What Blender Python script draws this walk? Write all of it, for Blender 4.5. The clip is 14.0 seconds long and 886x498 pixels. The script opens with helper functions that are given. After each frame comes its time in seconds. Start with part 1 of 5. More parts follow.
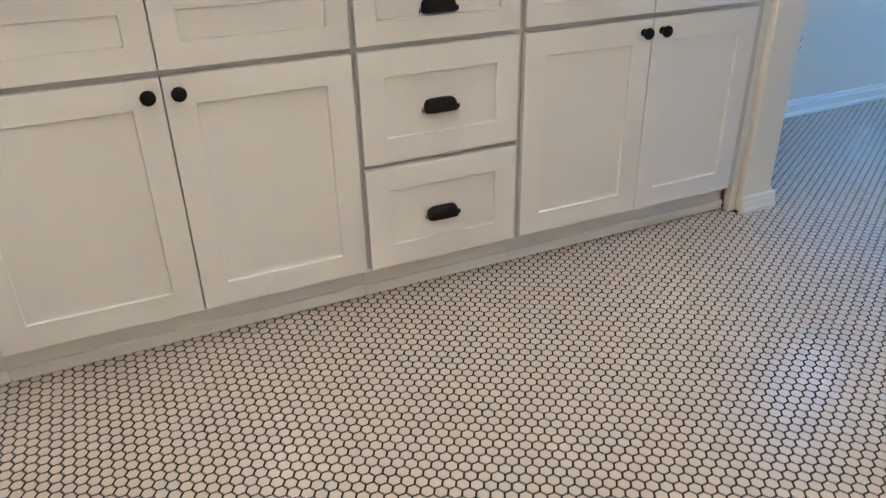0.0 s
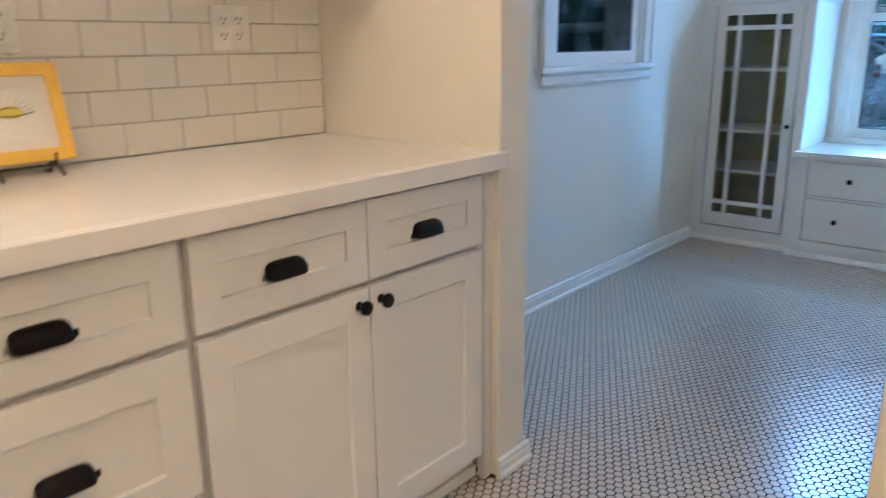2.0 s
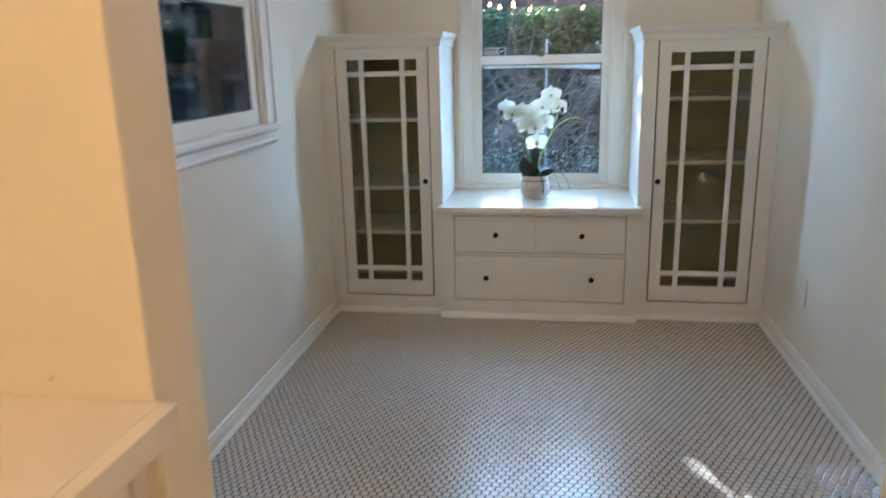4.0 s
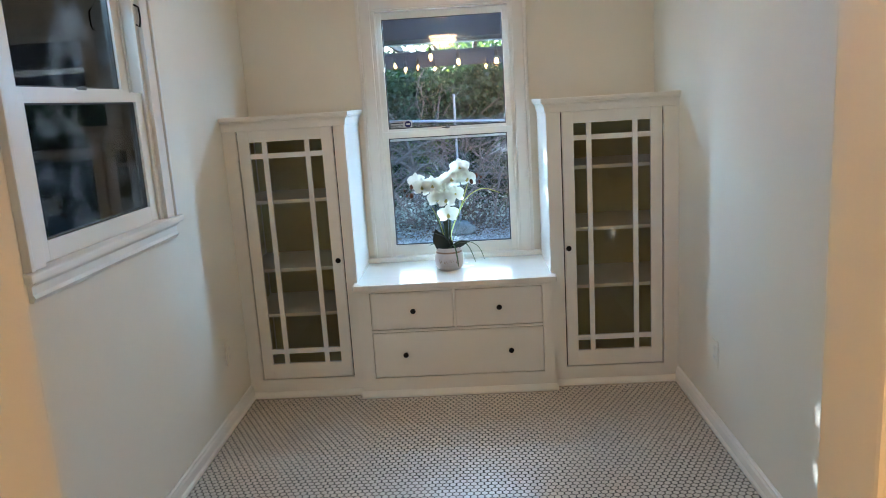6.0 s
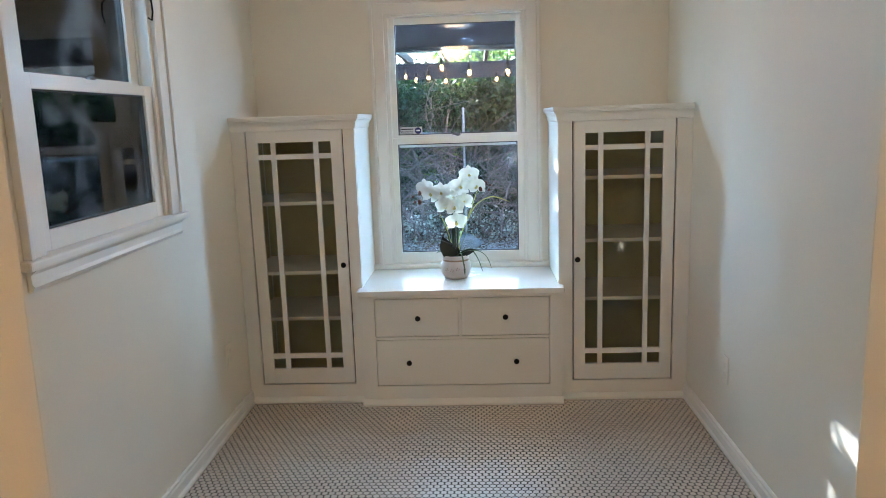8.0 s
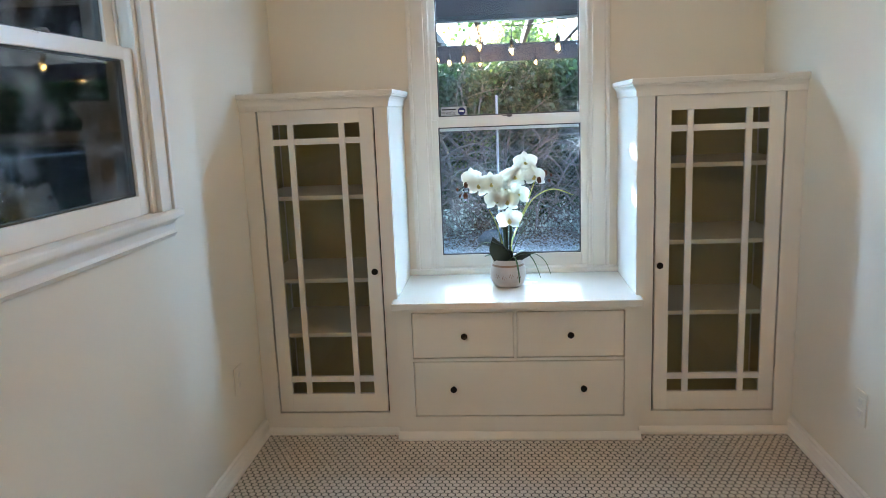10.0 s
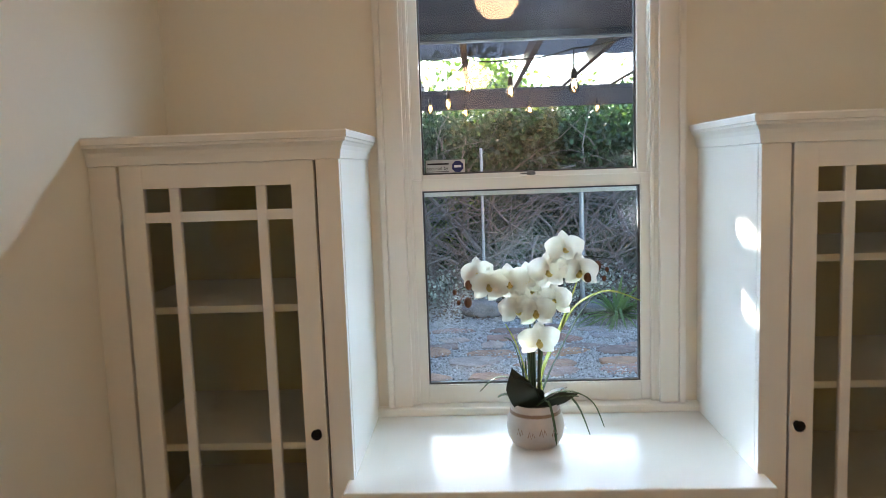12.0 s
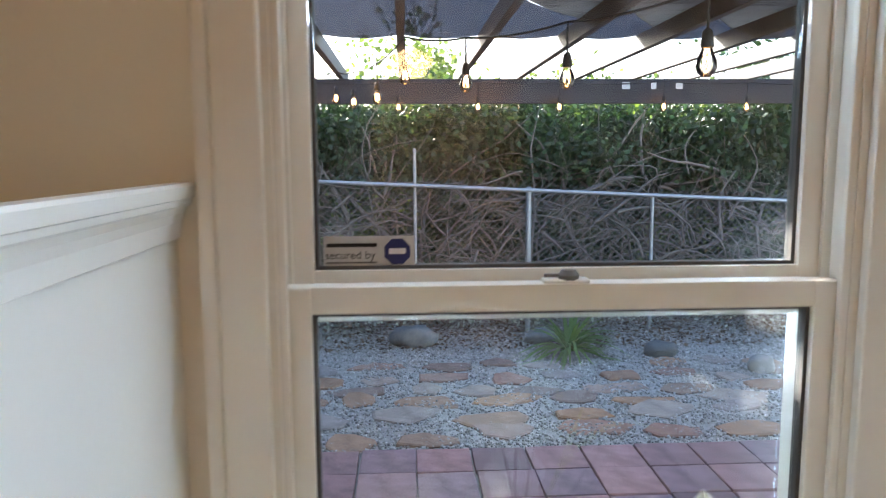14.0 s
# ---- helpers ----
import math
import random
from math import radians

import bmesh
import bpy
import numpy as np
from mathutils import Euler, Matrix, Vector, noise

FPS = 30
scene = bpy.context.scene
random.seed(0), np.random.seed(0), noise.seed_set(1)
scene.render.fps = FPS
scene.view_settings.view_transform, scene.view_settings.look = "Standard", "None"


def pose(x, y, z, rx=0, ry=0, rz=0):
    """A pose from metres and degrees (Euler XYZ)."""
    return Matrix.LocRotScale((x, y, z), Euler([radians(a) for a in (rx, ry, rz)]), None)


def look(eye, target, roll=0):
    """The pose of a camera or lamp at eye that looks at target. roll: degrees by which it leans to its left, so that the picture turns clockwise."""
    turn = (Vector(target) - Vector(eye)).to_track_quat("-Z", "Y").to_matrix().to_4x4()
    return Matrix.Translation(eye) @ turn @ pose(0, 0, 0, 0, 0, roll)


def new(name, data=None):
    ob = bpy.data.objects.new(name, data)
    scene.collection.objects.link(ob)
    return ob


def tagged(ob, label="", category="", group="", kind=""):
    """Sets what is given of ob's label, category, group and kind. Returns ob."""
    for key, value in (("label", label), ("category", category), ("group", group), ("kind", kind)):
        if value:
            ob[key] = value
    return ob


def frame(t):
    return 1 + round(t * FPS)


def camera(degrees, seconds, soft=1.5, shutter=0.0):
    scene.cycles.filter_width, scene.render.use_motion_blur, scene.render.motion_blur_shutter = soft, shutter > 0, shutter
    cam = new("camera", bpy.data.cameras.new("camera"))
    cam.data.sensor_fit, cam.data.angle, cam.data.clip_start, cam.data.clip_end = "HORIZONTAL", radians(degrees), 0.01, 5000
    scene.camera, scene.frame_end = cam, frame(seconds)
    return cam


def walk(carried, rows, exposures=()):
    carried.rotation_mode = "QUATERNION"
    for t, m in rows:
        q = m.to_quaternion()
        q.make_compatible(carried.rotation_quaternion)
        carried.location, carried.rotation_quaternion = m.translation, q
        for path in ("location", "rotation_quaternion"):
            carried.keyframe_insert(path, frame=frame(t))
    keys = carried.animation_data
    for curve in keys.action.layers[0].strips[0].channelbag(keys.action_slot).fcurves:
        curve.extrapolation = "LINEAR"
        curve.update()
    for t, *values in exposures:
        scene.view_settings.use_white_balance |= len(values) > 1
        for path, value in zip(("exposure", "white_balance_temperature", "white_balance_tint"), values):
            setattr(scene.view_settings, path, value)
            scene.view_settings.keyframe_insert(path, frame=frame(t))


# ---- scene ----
cam = camera(62.3, 14.0, soft=0.7, shutter=0.4)
PATH = [
    (0, (1.179, 0.596, 1.073), (1.899, 2.21, 0.137), -1.2),
    (0.5, (1.195, 0.67, 1.093), (1.982, 2.285, 0.215), -0.0),
    (1, (1.242, 0.792, 1.098), (2.111, 2.372, 0.232), -1.7),
    (1.5, (1.45, 0.97, 1.156), (2.604, 2.45, 0.465), -0.6),
    (1.6, (1.491, 1.009, 1.165), (2.708, 2.448, 0.497), 0.2),
    (2, (1.557, 1.145, 1.172), (3.002, 2.419, 0.637), -0.75),
    (2.5, (1.66, 1.376, 1.213), (3.304, 2.418, 0.751), -3.3),
    (3, (1.89, 1.536, 1.22), (3.629, 2.413, 0.765), -2.3),
    (3.5, (2.116, 1.652, 1.224), (3.955, 2.201, 0.663), -2.3),
    (4, (2.26, 1.755, 1.317), (4.172, 2.059, 0.812), -1.4),
    (4.2, (2.300, 1.755, 1.365), (4.228, 2.001, 0.896), -1.6),
    (6.3, (2.351, 1.720, 1.458), (4.313, 1.795, 1.079), -3.7),
    (6.5, (2.345, 1.716, 1.453), (4.311, 1.786, 1.095), -4.0),
    (7, (2.36, 1.732, 1.442), (4.329, 1.798, 1.099), -4.4),
    (7.5, (2.359, 1.724, 1.414), (4.327, 1.824, 1.071), -3.3),
    (8, (2.389, 1.748, 1.407), (4.356, 1.846, 1.055), -1.9),
    (8.2, (2.402, 1.738, 1.410), (4.365, 1.841, 1.043), -2.1),
    (10.3, (3.178, 1.9, 1.329), (5.137, 2.066, 0.966), -2.2),
    (10.5, (3.308, 1.9, 1.325), (5.273, 2.055, 0.989), -1.9),
    (11, (3.603, 1.895, 1.345), (5.567, 2.174, 1.095), -1.7),
    (11.5, (3.885, 1.965, 1.34), (5.86, 2.213, 1.138), -1.7),
    (12, (4.198, 2.015, 1.346), (6.183, 2.107, 1.121), -2.0),
    (12.5, (4.544, 2.037, 1.38), (6.528, 2.129, 1.145), -1.2),
    (13, (4.876, 2.102, 1.411), (6.859, 2.151, 1.154), -1.4),
    (13.5, (5.181, 2.116, 1.427), (7.165, 2.062, 1.187), -0.8),
    (14, (5.491, 2.058, 1.469), (7.472, 1.95, 1.216), -0.3),
]
walk(cam, [(t, look(eye, target, roll)) for t, eye, target, roll in PATH],
     exposures=[(0, 3.3, 3500, 0), (1.2, 3.3, 3550, -2), (2.0, 3.2, 3900, 3), (3.0, 3.05, 4550, 7), (4, 3.1, 5000, 6),
                (7.5, 3.1, 5200, 7), (10.5, 3.2, 5450, 8), (12, 2.8, 6150, 13), (13, 2.72, 6600, 16), (14, 2.45, 6600, 18)])
# ---- world, sun and lamps ----
world = bpy.data.worlds.new("sky")
scene.world = world
world.use_nodes = True
wn = world.node_tree
sky = wn.nodes.new("ShaderNodeTexSky")
sky.sky_type = 'NISHITA'
sky.sun_disc = False
SUN_WAY = Vector((-1.0, -0.43, -0.46)).normalized()
sky.sun_elevation = math.asin(-SUN_WAY.z)
sky.sun_rotation = math.atan2(-SUN_WAY.x, -SUN_WAY.y)
sky.air_density, sky.dust_density, sky.ozone_density = 1.0, 1.0, 1.0
wn.nodes["Background"].inputs[1].default_value = 0.15
wn.links.new(sky.outputs[0], wn.nodes["Background"].inputs[0])
sun = new("sun", bpy.data.lights.new("sun", 'SUN'))
sun.data.energy, sun.data.angle, sun.data.color = 5.0, radians(0.6), (1.0, 0.93, 0.82)
sun.matrix_world = look((0, 0, 8), Vector((0, 0, 8)) + SUN_WAY)


# the sky's light, standing in the heads, jambs and meeting rail of the two window openings
for at, to, wide, watts, cone in (((6.528, 1.850, 1.926), (5.0, 1.85, 0.95), 0.66, 0.8, 180), ((6.512, 1.494, 1.28), (4.3, 2.75, 0.8), -1.2, 1.3, 110),
                                  ((6.512, 2.206, 1.28), (4.3, 0.95, 0.8), -1.2, 1.15, 110), ((6.488, 1.850, 1.267), (4.6, 1.85, 0.72), 0.64, 1.5, 95), ((4.707, 3.052, 1.958), (4.707, 2.0, 0.8), 0.74, 0.22, 180)):
    sk = new("sky_light", bpy.data.lights.new("sky_light", 'AREA'))
    sk.data.shape, sk.data.size, sk.data.size_y = 'RECTANGLE', max(wide, 0.018), max(-wide, 0.022)
    sk.data.energy, sk.data.color, sk.data.spread = watts, (0.58, 0.80, 1.0), radians(cone)
    sk.matrix_world = look(at, to)


# ---- materials ----
def material(name):
    m = bpy.data.materials.new(name)
    m.use_nodes = True
    nt = m.node_tree
    return m, nt, nt.nodes["Principled BSDF"]


def put_in(nt, socket, value):
    if isinstance(value, bpy.types.NodeSocket):
        nt.links.new(value, socket)
    else:
        socket.default_value = value


def coords(nt, scale=(1, 1, 1), turn=(0, 0, 0)):
    tc = nt.nodes.new("ShaderNodeTexCoord")
    mp = nt.nodes.new("ShaderNodeMapping")
    mp.inputs["Scale"].default_value = scale
    mp.inputs["Rotation"].default_value = turn
    nt.links.new(tc.outputs["Object"], mp.inputs["Vector"])
    return mp.outputs["Vector"]


def noise_tex(nt, scale, detail=4.0, rough=0.55, vec=None):
    n = nt.nodes.new("ShaderNodeTexNoise")
    n.inputs["Scale"].default_value = scale
    n.inputs["Detail"].default_value = detail
    n.inputs["Roughness"].default_value = rough
    nt.links.new(vec if vec is not None else coords(nt), n.inputs["Vector"])
    return n.outputs["Fac"]


def ramp(nt, fac, stops):
    r = nt.nodes.new("ShaderNodeValToRGB")
    el = r.color_ramp.elements
    while len(el) < len(stops):
        el.new(0.5)
    for e, (p, c) in zip(el, stops):
        e.position, e.color = p, (*c, 1) if len(c) == 3 else c
    nt.links.new(fac, r.inputs["Fac"])
    return r.outputs["Color"]


def mix(nt, fac, a, b, mode='MIX'):
    n = nt.nodes.new("ShaderNodeMix")
    n.data_type, n.blend_type = 'RGBA', mode
    put_in(nt, n.inputs[0], fac)
    put_in(nt, n.inputs[6], (*a, 1) if isinstance(a, tuple) and len(a) == 3 else a)
    put_in(nt, n.inputs[7], (*b, 1) if isinstance(b, tuple) and len(b) == 3 else b)
    return n.outputs[2]


def bump(nt, bsdf, height, strength, distance):
    b = nt.nodes.new("ShaderNodeBump")
    b.inputs["Strength"].default_value = strength
    b.inputs["Distance"].default_value = distance
    nt.links.new(height, b.inputs["Height"])
    nt.links.new(b.outputs["Normal"], bsdf.inputs["Normal"])


def paint(name, colour, rough, relief=0.15, grain=160.0, dirt=0.05, blotch=1.7):
    """Painted wood or plaster: faint blotches, brush or roller relief."""
    m, nt, b = material(name)
    dark = tuple(c * (1 - dirt) for c in colour)
    big = ramp(nt, noise_tex(nt, blotch, 3), [(0.35, dark), (0.65, colour)])
    fine = noise_tex(nt, grain, 2)
    put_in(nt, b.inputs["Base Color"], mix(nt, ramp(nt, noise_tex(nt, 23.0, 5), [(0.62, (0, 0, 0)), (0.80, (0.35, 0.35, 0.35))]), big, dark))
    r = nt.nodes.new("ShaderNodeMapRange")
    r.inputs["To Min"].default_value, r.inputs["To Max"].default_value = rough - 0.06, rough + 0.08
    nt.links.new(noise_tex(nt, 6.0, 4), r.inputs["Value"])
    nt.links.new(r.outputs[0], b.inputs["Roughness"])
    bump(nt, b, fine, relief, 0.0012)
    return m


def plain(name, colour, rough, metal=0.0, relief=0.1, grain=220.0, spread=0.15):
    m, nt, b = material(name)
    lo = tuple(c * (1 - spread) for c in colour)
    hi = tuple(min(1, c * (1 + spread)) for c in colour)
    put_in(nt, b.inputs["Base Color"], ramp(nt, noise_tex(nt, 14.0, 5), [(0.3, lo), (0.7, hi)]))
    b.inputs["Roughness"].default_value, b.inputs["Metallic"].default_value = rough, metal
    bump(nt, b, noise_tex(nt, grain, 3), relief, 0.001)
    return m


def tile_material(name, colour, rough, island=False, spread=0.05, relief=0.05):
    m, nt, b = material(name)
    if island:
        rnd = nt.nodes.new("ShaderNodeNewGeometry").outputs["Random Per Island"]
    else:
        rnd = nt.nodes.new("ShaderNodeObjectInfo").outputs["Random"]
    lo = tuple(c * (1 - spread) for c in colour)
    hi = tuple(min(1, c * (1 + spread * 0.6)) for c in colour)
    base = ramp(nt, rnd, [(0.0, lo), (1.0, hi)])
    put_in(nt, b.inputs["Base Color"], mix(nt, ramp(nt, noise_tex(nt, 2.6, 5), [(0.45, (0, 0, 0)), (0.8, (0.25, 0.25, 0.25))]), base, tuple(c * 0.85 for c in colour)))
    b.inputs["Roughness"].default_value = rough
    b.inputs["IOR"].default_value = 1.6
    bump(nt, b, noise_tex(nt, 45.0, 3), relief, 0.002)
    return m


def glow(name, colour, strength):
    m, nt, b = material(name)
    b.inputs["Base Color"].default_value = (0.8, 0.75, 0.68, 1)
    b.inputs["Emission Color"].default_value = (*colour, 1)
    b.inputs["Emission Strength"].default_value = strength
    b.inputs["Roughness"].default_value = 0.25
    return m


def glass(name, tint=(1, 1, 1), haze=0.0, coat=1.8):
    """A thin pane: clear, with a mirror-like coat that grows towards grazing sight, and faint smears."""
    m, nt, b = material(name)
    nt.nodes.remove(b)
    out = nt.nodes["Material Output"]
    clear = nt.nodes.new("ShaderNodeBsdfTransparent")
    clear.inputs[0].default_value = (*tint, 1)
    shine = nt.nodes.new("ShaderNodeBsdfGlossy")
    shine.inputs["Roughness"].default_value = 0.02
    fres = nt.nodes.new("ShaderNodeFresnel")
    fres.inputs["IOR"].default_value = 1.55
    double = nt.nodes.new("ShaderNodeMath")
    double.operation, double.use_clamp = 'MULTIPLY', True
    double.inputs[1].default_value = coat
    nt.links.new(fres.outputs[0], double.inputs[0])
    first = nt.nodes.new("ShaderNodeMixShader")
    nt.links.new(double.outputs[0], first.inputs[0])
    nt.links.new(clear.outputs[0], first.inputs[1])
    nt.links.new(shine.outputs[0], first.inputs[2])
    last = first
    if haze:
        dust = nt.nodes.new("ShaderNodeBsdfDiffuse")
        dust.inputs[0].default_value = (0.75, 0.77, 0.8, 1)
        smear = ramp(nt, noise_tex(nt, 5.0, 6, 0.65), [(0.50, (0, 0, 0)), (0.78, (haze, haze, haze))])
        last = nt.nodes.new("ShaderNodeMixShader")
        nt.links.new(smear, last.inputs[0])
        nt.links.new(first.outputs[0], last.inputs[1])
        nt.links.new(dust.outputs[0], last.inputs[2])
    nt.links.new(last.outputs[0], out.inputs["Surface"])
    return m


def leaf_material(name, dark, light, rough=0.45):
    m, nt, b = material(name)
    rnd = nt.nodes.new("ShaderNodeNewGeometry").outputs["Random Per Island"]
    put_in(nt, b.inputs["Base Color"], ramp(nt, rnd, [(0.0, dark), (0.7, light), (1.0, tuple(min(1, 1.6 * c) for c in light))]))
    b.inputs["Roughness"].default_value = rough
    # sunlight glows through a thin leaf, yellower than the light it throws back
    glowing = nt.nodes.new("ShaderNodeBsdfTranslucent")
    put_in(nt, glowing.inputs[0], ramp(nt, rnd, [(0.0, tuple(1.6 * c for c in dark)), (1.0, (min(1, light[0] * 2.0), min(1, light[1] * 2.0), light[2] * 1.3))]))
    both = nt.nodes.new("ShaderNodeMixShader")
    both.inputs[0].default_value = 0.3
    nt.links.new(b.outputs[0], both.inputs[1])
    nt.links.new(glowing.outputs[0], both.inputs[2])
    nt.links.new(both.outputs[0], nt.nodes["Material Output"].inputs["Surface"])
    return m


def wood(name, colour, rough=0.7, along='X', spread=0.4):
    m, nt, b = material(name)
    sc = {'X': (2, 40, 40), 'Y': (40, 2, 40), 'Z': (40, 40, 2)}[along]
    lo = tuple(c * (1 - spread) for c in colour)
    hi = tuple(c * (1 + spread) for c in colour)
    g = noise_tex(nt, 1.0, 6, 0.6, coords(nt, sc))
    put_in(nt, b.inputs["Base Color"], ramp(nt, g, [(0.3, lo), (0.7, hi)]))
    b.inputs["Roughness"].default_value = rough
    bump(nt, b, g, 0.4, 0.003)
    return m


def stone(name, stops, rough=0.85, scale=9.0, island=False):
    m, nt, b = material(name)
    rnd = nt.nodes.new("ShaderNodeNewGeometry").outputs["Random Per Island"] if island else nt.nodes.new("ShaderNodeObjectInfo").outputs["Random"]
    base = ramp(nt, rnd, stops)
    mott = ramp(nt, noise_tex(nt, scale, 6, 0.65), [(0.3, (0.55, 0.55, 0.55)), (0.7, (1.15, 1.15, 1.15))])
    put_in(nt, b.inputs["Base Color"], mix(nt, 1.0, base, mott, 'MULTIPLY'))
    b.inputs["Roughness"].default_value = rough
    bump(nt, b, noise_tex(nt, scale * 6, 5), 0.5, 0.006)
    return m


WALL = paint("wall paint", (0.81, 0.775, 0.655), 0.50, 0.22, 240.0, 0.03)
TRIM = paint("white trim paint", (0.83, 0.815, 0.74), 0.30, 0.10, 70.0, 0.04)
CABINET = paint("cabinet lacquer", (0.80, 0.79, 0.745), 0.33, 0.03, 120.0, 0.02)
ENAMEL = paint("glossy white enamel", (0.83, 0.815, 0.74), 0.24, 0.04, 70.0, 0.03)
for m in (ENAMEL, ):
    b = m.node_tree.nodes["Principled BSDF"]
    b.inputs["Coat Weight"].default_value, b.inputs["Coat Roughness"].default_value, b.inputs["Coat IOR"].default_value = 1.0, 0.16, 1.5
FRAME_GREY = paint("cabinet frame paint", (0.62, 0.605, 0.57), 0.45, 0.03, 120.0, 0.03)
CEILING = paint("ceiling paint", (0.82, 0.81, 0.78), 0.8, 0.3, 200.0, 0.02)
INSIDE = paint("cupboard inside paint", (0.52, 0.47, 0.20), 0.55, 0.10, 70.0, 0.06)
QUARTZ = plain("white quartz", (0.80, 0.78, 0.74), 0.16, 0.0, 0.0, 200.0, 0.02)
BLACK = plain("oil rubbed bronze", (0.007, 0.006, 0.006), 0.48, 0.2, 0.05)
BLACK.node_tree.nodes["Principled BSDF"].inputs["Specular IOR Level"].default_value = 0.2
GROUT = plain("dark grout", (0.014, 0.012, 0.010), 0.9, 0.0, 0.4, 900.0, 0.3)
HEX = tile_material("white hexagon tile", (0.63, 0.565, 0.475), 0.19, True)
HEX_ONE = tile_material("white hexagon tile single", (0.63, 0.565, 0.475), 0.19, False)
for m in (HEX, HEX_ONE):
    b = m.node_tree.nodes["Principled BSDF"]
    b.inputs["Coat Weight"].default_value, b.inputs["Coat Roughness"].default_value, b.inputs["Coat IOR"].default_value = 1.0, 0.27, 1.8
# near-black brown that paints grime and shade into the cupboard door gaps
GAP_DARK = plain("dark gap grime and shade", (0.030, 0.020, 0.012), 0.9)
SUBWAY = tile_material("white subway tile", (0.79, 0.76, 0.69), 0.14, False, 0.03, 0.12)
SPLASH_GROUT = plain("grey grout", (0.42, 0.39, 0.35), 0.9, 0.0, 0.3, 700.0, 0.2)
PANE = glass("window glass", (0.91, 0.965, 0.985), 0.12, 1.1)
BEAD = plain("dark weathered putty", (0.075, 0.075, 0.07), 0.7)
CUP_GLASS = glass("old cupboard glass", (0.94, 0.94, 0.88), 0.0, 0.9)
LAMP_GLASS = glow("lit opal glass", (1.0, 0.535, 0.22), 4.5)
DIM_GLASS = glow("dimmed opal glass", (1.0, 0.60, 0.30), 2.6)
CHROME = plain("dull metal", (0.45, 0.44, 0.42), 0.35, 0.9)
LOCK = plain("worn dark metal", (0.16, 0.15, 0.14), 0.45, 0.6)
PLASTIC = plain("white plastic", (0.78, 0.77, 0.73), 0.35, 0.0, 0.02)
SLOT = plain("dark slot", (0.02, 0.02, 0.02), 0.8)
# ---- mesh helpers ----
def box(bm, x0, x1, y0, y1, z0, z1, bevel=0.0):
    r = bmesh.ops.create_cube(bm, size=1.0, matrix=Matrix.LocRotScale(((x0 + x1) / 2, (y0 + y1) / 2, (z0 + z1) / 2), None, (abs(x1 - x0), abs(y1 - y0), abs(z1 - z0))))
    if bevel:
        edges = list({e for v in r["verts"] for e in v.link_edges})
        bmesh.ops.bevel(bm, geom=edges, offset=bevel, segments=2, profile=0.6, affect='EDGES')
    return bm


def boxed(*args, bevel=0.0):
    return box(bmesh.new(), *args, bevel=bevel)


def lathe(bm, profile, at=(0, 0, 0), n=24, m=None):
    """A turned shape from (radius, height) pairs, about z, then moved by m."""
    m = m or Matrix.Translation(at)
    rings = []
    for r, z in profile:
        rings.append([bm.verts.new(m @ Vector((r * math.cos(2 * math.pi * k / n), r * math.sin(2 * math.pi * k / n), z))) for k in range(n)])
    for a, b in zip(rings, rings[1:]):
        for k in range(n):
            bm.faces.new((a[k], a[(k + 1) % n], b[(k + 1) % n], b[k]))
    bm.faces.new(rings[0][::-1])
    bm.faces.new(rings[-1])
    return bm


def tube(bm, points, radii, n=6):
    """A round, tapered rod through the points."""
    pts = [Vector(p) for p in points]
    if not hasattr(radii, "__len__"):
        radii = [radii] * len(pts)
    rings = []
    side = None
    for i, p in enumerate(pts):
        d = (pts[min(i + 1, len(pts) - 1)] - pts[max(i - 1, 0)]).normalized()
        if side is None:
            side = d.orthogonal().normalized()
        side = (side - d * side.dot(d)).normalized()
        up = d.cross(side)
        rings.append([bm.verts.new(p + radii[i] * (math.cos(2 * math.pi * k / n) * side + math.sin(2 * math.pi * k / n) * up)) for k in range(n)])
    for a, b in zip(rings, rings[1:]):
        for k in range(n):
            bm.faces.new((a[k], a[(k + 1) % n], b[(k + 1) % n], b[k]))
    bm.faces.new(rings[0][::-1])
    bm.faces.new(rings[-1])
    return bm


def extrude_profile(bm, profile, a, b, to_world):
    """A moulding: the (out, up) profile drawn from a to b along the local run."""
    ends = []
    for s in (a, b):
        ends.append([bm.verts.new(to_world(s, o, u)) for o, u in profile])
    n = len(profile)
    for k in range(n):
        bm.faces.new((ends[0][k], ends[0][(k + 1) % n], ends[1][(k + 1) % n], ends[1][k]))
    bm.faces.new(ends[0][::-1])
    bm.faces.new(ends[1])
    bmesh.ops.recalc_face_normals(bm, faces=bm.faces)
    return bm


def mesh_of(name, bm, mat, smooth=False, move=None):
    bmesh.ops.recalc_face_normals(bm, faces=bm.faces)
    if move is not None:
        bm.transform(move)
    me = bpy.data.meshes.new(name)
    bm.to_mesh(me)
    bm.free()
    me.materials.append(mat)
    if smooth:
        me.polygons.foreach_set("use_smooth", [True] * len(me.polygons))
        me.set_sharp_from_angle(angle=radians(40))
    return me


def part(name, bm, mat, parent, label="", smooth=False, move=None):
    ob = new(name, mesh_of(name, bm, mat, smooth, move))
    ob.parent = parent
    if label:
        ob["label"] = label
    return ob


def shared(name, me, parent, m):
    ob = new(name, me)
    ob.parent = parent
    ob.matrix_basis = m
    return ob


def thing(name, label, category, at=(0, 0, 0), group=""):
    ob = new(name)
    ob.empty_display_size = 0.1
    ob.location = at
    return tagged(ob, label, category, group)


def setting(name, bm, mat, label, category="wall", smooth=False):
    return tagged(new(name, mesh_of(name, bm, mat, smooth)), label, category, kind="structure")


